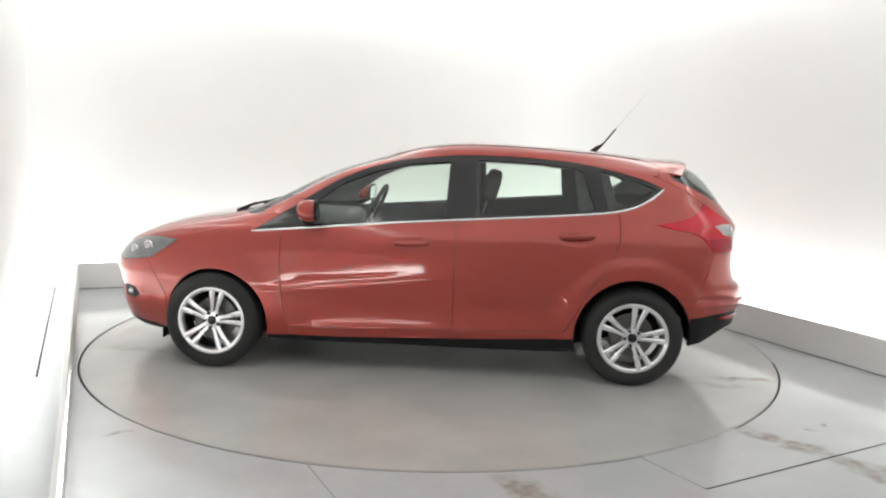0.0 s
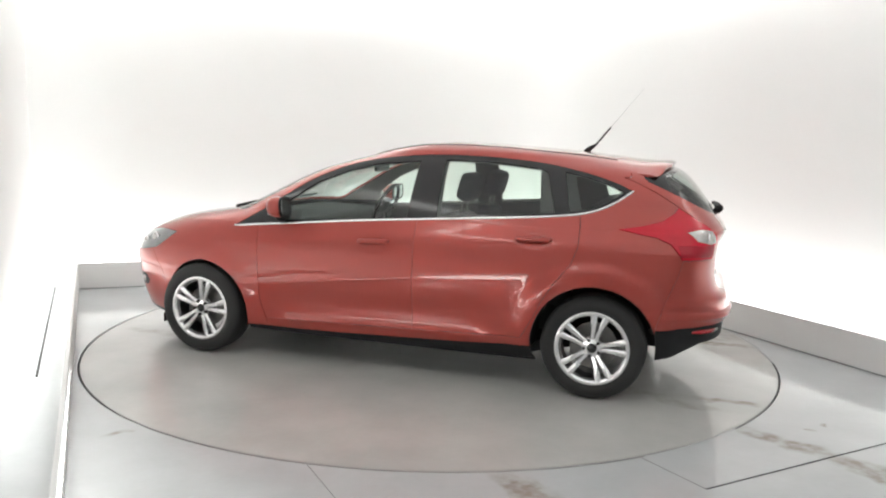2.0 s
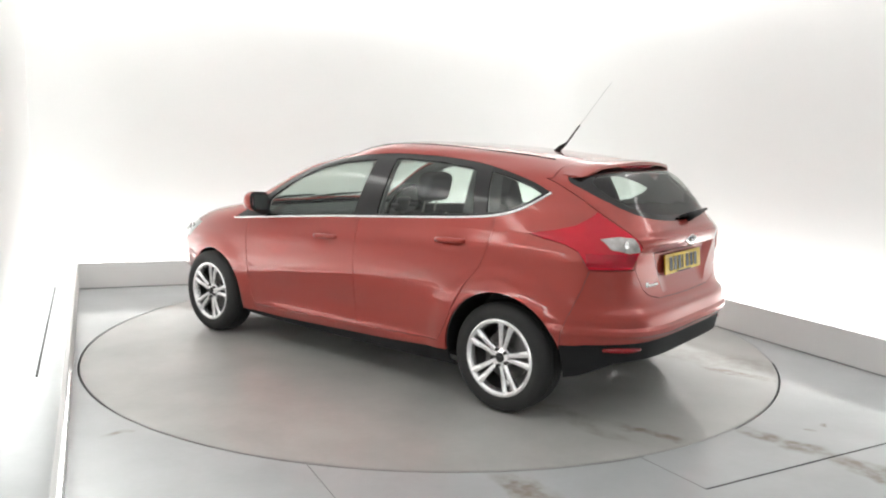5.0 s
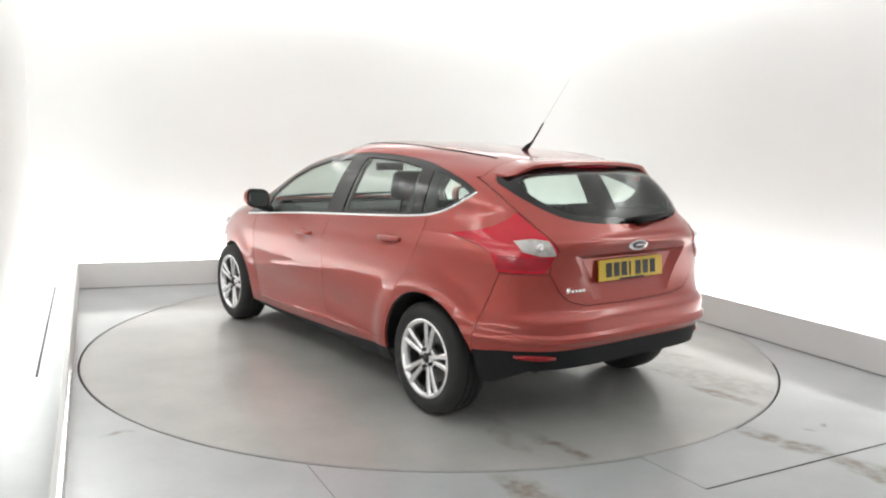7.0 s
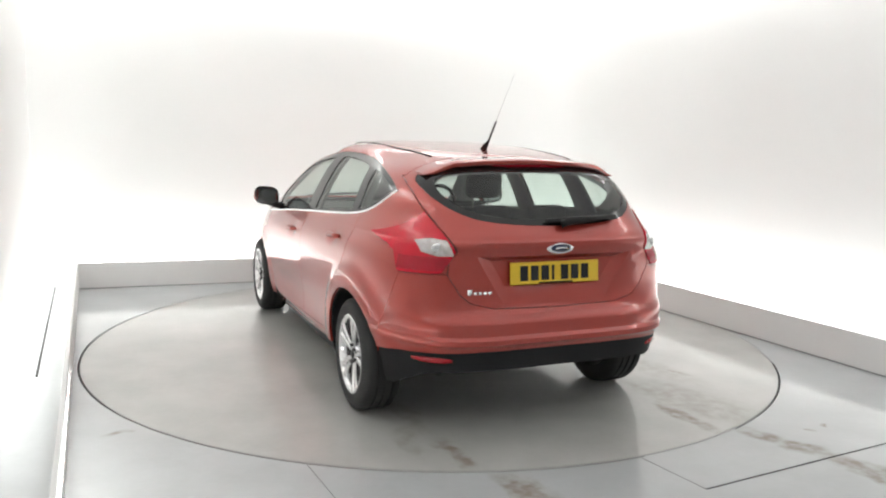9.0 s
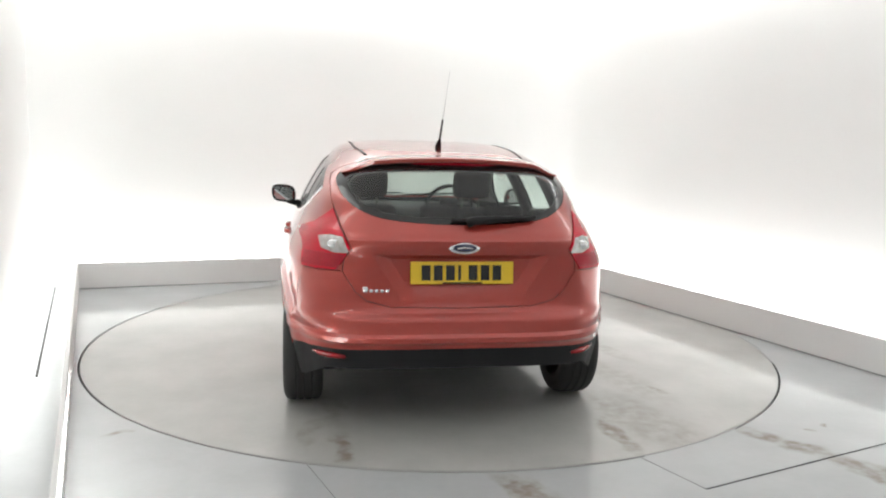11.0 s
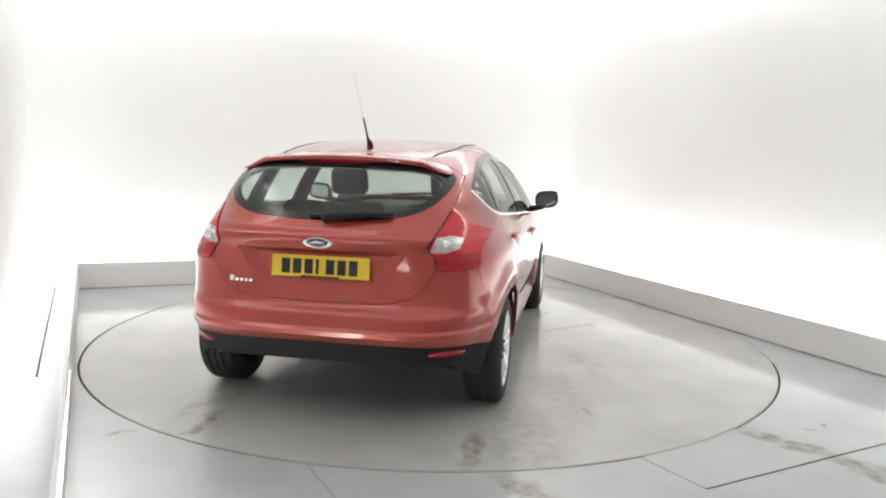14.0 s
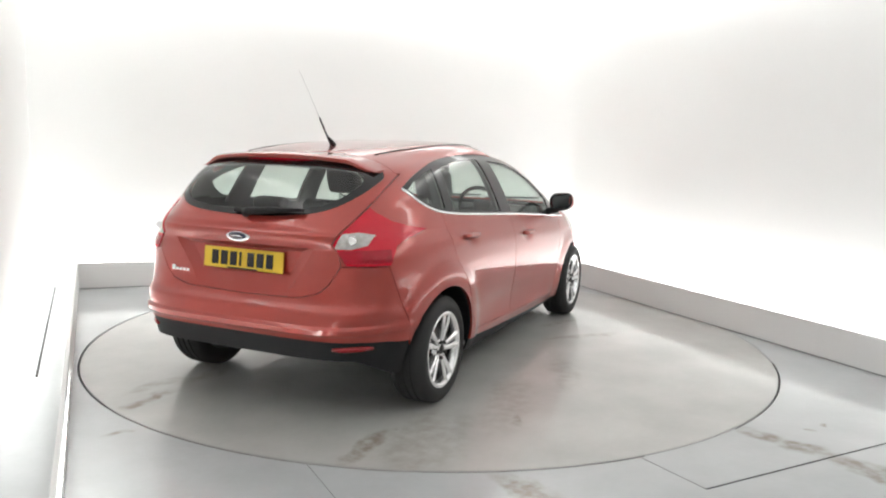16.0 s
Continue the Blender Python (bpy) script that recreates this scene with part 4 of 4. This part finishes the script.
# cabin
def seat(x, y, width=0.50, headrest=True):
    cushion = box(x - 0.25, x + 0.27, y - width / 2, y + width / 2, 0.32, 0.52, 0.06)
    s = part("seat", cushion, CLOTH, car, "charcoal cloth seat")
    back = box(-0.065, 0.065, -width / 2, width / 2, 0.0, 0.585, 0.06)
    for v in back.verts:
        k = v.co.z / 0.60
        v.co.y *= 1 - 0.22 * k * k
    back.transform(pose(x - 0.22, y, 0.46, 0, -16, 0))
    part("backrest", back, CLOTH, s)
    head = box(-0.056, 0.056, -0.13, 0.13, 0.665, 0.855, 0.054, 5)
    head.transform(pose(x - 0.22, y, 0.46, 0, -16, 0))
    part("headrest", head, CLOTH, s)
    for d in (-0.06, 0.06):
        part("headrest_post", tube([Vector((x - 0.22, y + d, 0.46)) + Vector((-math.sin(radians(16)) * h, 0, math.cos(radians(16)) * h)) for h in (0.57, 0.68)], 0.006, 6), STEEL, s)


seat(-0.01, 0.36)
seat(-0.01, -0.36)
bench = box(-1.15, -0.62, -0.62, 0.62, 0.32, 0.52, 0.06)
bench = part("rear_bench", bench, CLOTH, car, "charcoal cloth rear bench")
back = box(-0.07, 0.07, -0.62, 0.62, 0.0, 0.58, 0.05)
back.transform(pose(-1.06, 0, 0.47, 0, -20, 0))
part("backrest", back, CLOTH, bench)
for y in (0.38, 0, -0.38):
    head = box(-0.045, 0.045, -0.12, 0.12, 0.585, 0.68, 0.04)
    head.transform(pose(-1.06, y, 0.47, 0, -20, 0))
    part("headrest", head, CLOTH, bench)
dash = box(0.62, 1.25, -0.74, 0.74, 0.62, 0.94, 0.08)
for v in dash.verts:
    if v.co.x > 0.95:
        v.co.z += 0.01
part("dashboard", dash, TRIM, car, "dark grey dashboard")
part("parcel_shelf", box(-1.75, -1.28, -0.56, 0.56, 0.985, 1.005, 0.006, 1), TRIM, car, "dark grey parcel shelf", smooth=False)
wheel_pts = [Vector((0.0, 0.185 * math.cos(a), 0.185 * math.sin(a))) for a in np.linspace(0, 2 * math.pi, 33)]
tilt = pose(0.47, -0.36, 0.965, 0, -25, 0)
steer = part("steering_wheel", tube([tilt @ p for p in wheel_pts], 0.016, 8), GLOSS_BLACK, car, "black steering wheel")
hub = box(0.0, 0.05, -0.075, 0.075, -0.06, 0.06, 0.025)
hub.transform(tilt)
part("airbag_cover", hub, TRIM, steer)
for a in (0, math.pi, -math.pi / 2):
    part("wheel_spoke", tube([tilt @ Vector((0.015, 0.06 * math.cos(a), 0.06 * math.sin(a))), tilt @ Vector((0.0, 0.18 * math.cos(a), 0.18 * math.sin(a)))], 0.016, 8), TRIM, steer)
part("rear_view_mirror", box(0.34, 0.37, -0.12, 0.12, 1.255, 1.315, 0.012), GLOSS_BLACK, car, "black interior mirror")


# wheels
def lathe(profile, n=64):
    """Turn a line of (y, radius) about the y axis."""
    bm = bmesh.new()
    rows = [[bm.verts.new((r * math.cos(2 * math.pi * k / n), y, r * math.sin(2 * math.pi * k / n))) for k in range(n)] for y, r in profile]
    for a, b in zip(rows, rows[1:]):
        for k in range(n):
            bm.faces.new((a[k], b[k], b[(k + 1) % n], a[(k + 1) % n]))
    bmesh.ops.recalc_face_normals(bm, faces=bm.faces[:])
    return bm


def spoke(angle):
    """One twin spoke of the alloy wheel, lying in the plane y, outer face at y = 0.1."""
    bm = bmesh.new()
    for s in (1, -1):
        a = [(0.050, s * 0.0135, 0.080), (0.085, s * 0.0165, 0.085), (0.130, s * 0.0235, 0.091), (0.175, s * 0.0315, 0.095), (0.206, s * 0.0385, 0.097)]
        wide = (0.0128, 0.0134, 0.0154, 0.0182, 0.0212)
        rows = []
        for (r, t, y), w in zip(a, wide):
            rows.append([bm.verts.new((r, y - 0.004, t - w)), bm.verts.new((r, y + 0.003, t - w * 0.55)), bm.verts.new((r, y + 0.003, t + w * 0.55)), bm.verts.new((r, y - 0.004, t + w)), bm.verts.new((r, y - 0.035, t + w * 0.8)), bm.verts.new((r, y - 0.035, t - w * 0.8))])
        for p, q in zip(rows, rows[1:]):
            for k in range(6):
                bm.faces.new((p[k], p[(k + 1) % 6], q[(k + 1) % 6], q[k]))
        bm.faces.new(rows[0]), bm.faces.new(rows[-1])
    bmesh.ops.recalc_face_normals(bm, faces=bm.faces[:])
    bm.transform(Matrix.Rotation(-angle, 4, "Y"))
    return bm


def cylinder(x, y0, y1, z, r, n=16):
    bm = bmesh.new()
    bmesh.ops.create_cone(bm, cap_ends=True, segments=n, radius1=r, radius2=r * 0.9, depth=y1 - y0, matrix=Matrix.Translation((x, (y0 + y1) / 2, z)) @ pose(0, 0, 0, -90))
    return bm


def wheel(x, y, s, first):
    """A wheel with its outer face to the side s."""
    place = Matrix.Translation((x, s * y, 0.309))
    flip = Matrix.Diagonal((1, s, 1, 1))

    def put(name, bm, mat, parent, label="", smooth=True):
        bm.transform(place @ flip)
        if s < 0:
            bmesh.ops.reverse_faces(bm, faces=bm.faces[:])
        return sharpen(part(name, bm, mat, parent, label, smooth), 40)

    rim = put("wheel", lathe([(0.060, 0.186), (0.090, 0.191), (0.099, 0.199), (0.102, 0.213), (0.098, 0.221), (0.088, 0.222)]), ALLOY, car, "silver five twin-spoke alloy wheel")
    put("barrel", lathe([(-0.09, 0.208), (-0.05, 0.190), (0.062, 0.1885)]), BARREL, rim, "wheel barrel darkened for the shade behind the spokes")
    put("tyre", lathe([(-0.098, 0.205), (-0.106, 0.235), (-0.108, 0.262), (-0.100, 0.288), (-0.082, 0.305), (-0.055, 0.3085), (-0.052, 0.301), (-0.046, 0.301), (-0.043, 0.309), (-0.012, 0.309), (-0.009, 0.301), (-0.003, 0.301), (0.0, 0.309), (0.03, 0.309), (0.033, 0.301), (0.039, 0.301), (0.042, 0.3088),
                       (0.070, 0.307), (0.086, 0.300), (0.098, 0.287), (0.107, 0.262), (0.108, 0.245), (0.105, 0.236), (0.103, 0.222), (0.092, 0.214)], 72), TYRE, rim, "black road tyre")
    for k in range(5):
        put("spoke", spoke(radians(first + 72 * k)), ALLOY, rim)
    put("hub", lathe([(0.03, 0.070), (0.068, 0.068), (0.080, 0.060), (0.083, 0.029), (0.076, 0.026)], 40), ALLOY, rim)
    put("centre_cap", lathe([(0.076, 0.026), (0.088, 0.024), (0.091, 0.016), (0.092, 0.0005)], 32), GLOSS_BLACK, rim, "dark centre cap")
    for k in range(5):
        a = radians(first + 36 + 72 * k)
        # the dark alloy also paints the shade of the nut pockets
        put("wheel_nut", cylinder(0.048 * math.cos(a), 0.070, 0.092, 0.048 * math.sin(a), 0.0115, 6), BARREL, rim)
    put("brake_disc", lathe([(0.0, 0.05), (0.0, 0.14), (0.012, 0.14), (0.012, 0.06), (0.03, 0.055), (0.03, 0.001)], 48), DISC, rim, "steel brake disc")
    put("brake_caliper", box(0.05, 0.135, -0.02, 0.035, -0.06, 0.06, 0.015), DISC, rim)


for x, y in ((1.314, 0.812), (-1.352, 0.785)):
    for s in (1, -1):
        wheel(x, y, s, 30 if s > 0 else 6)
half.free()


# ---- what moves ----
def turn(t):
    s = (t - 8) / 8
    return 119.826 - 55.524 * s - 0.122 * s * s + 0.598 * s ** 3


def motions():
    times = [0.5 * i for i in range(33)]
    walk(turntable, [(t, pose(0, 0, 0, 0, 0, turn(t))) for t in times])
    walk(car, [(t, pose(0, 0, 0, 0, 0, turn(t)) @ pose(CAR_OFF[0], CAR_OFF[1], 0)) for t in times])


motions()
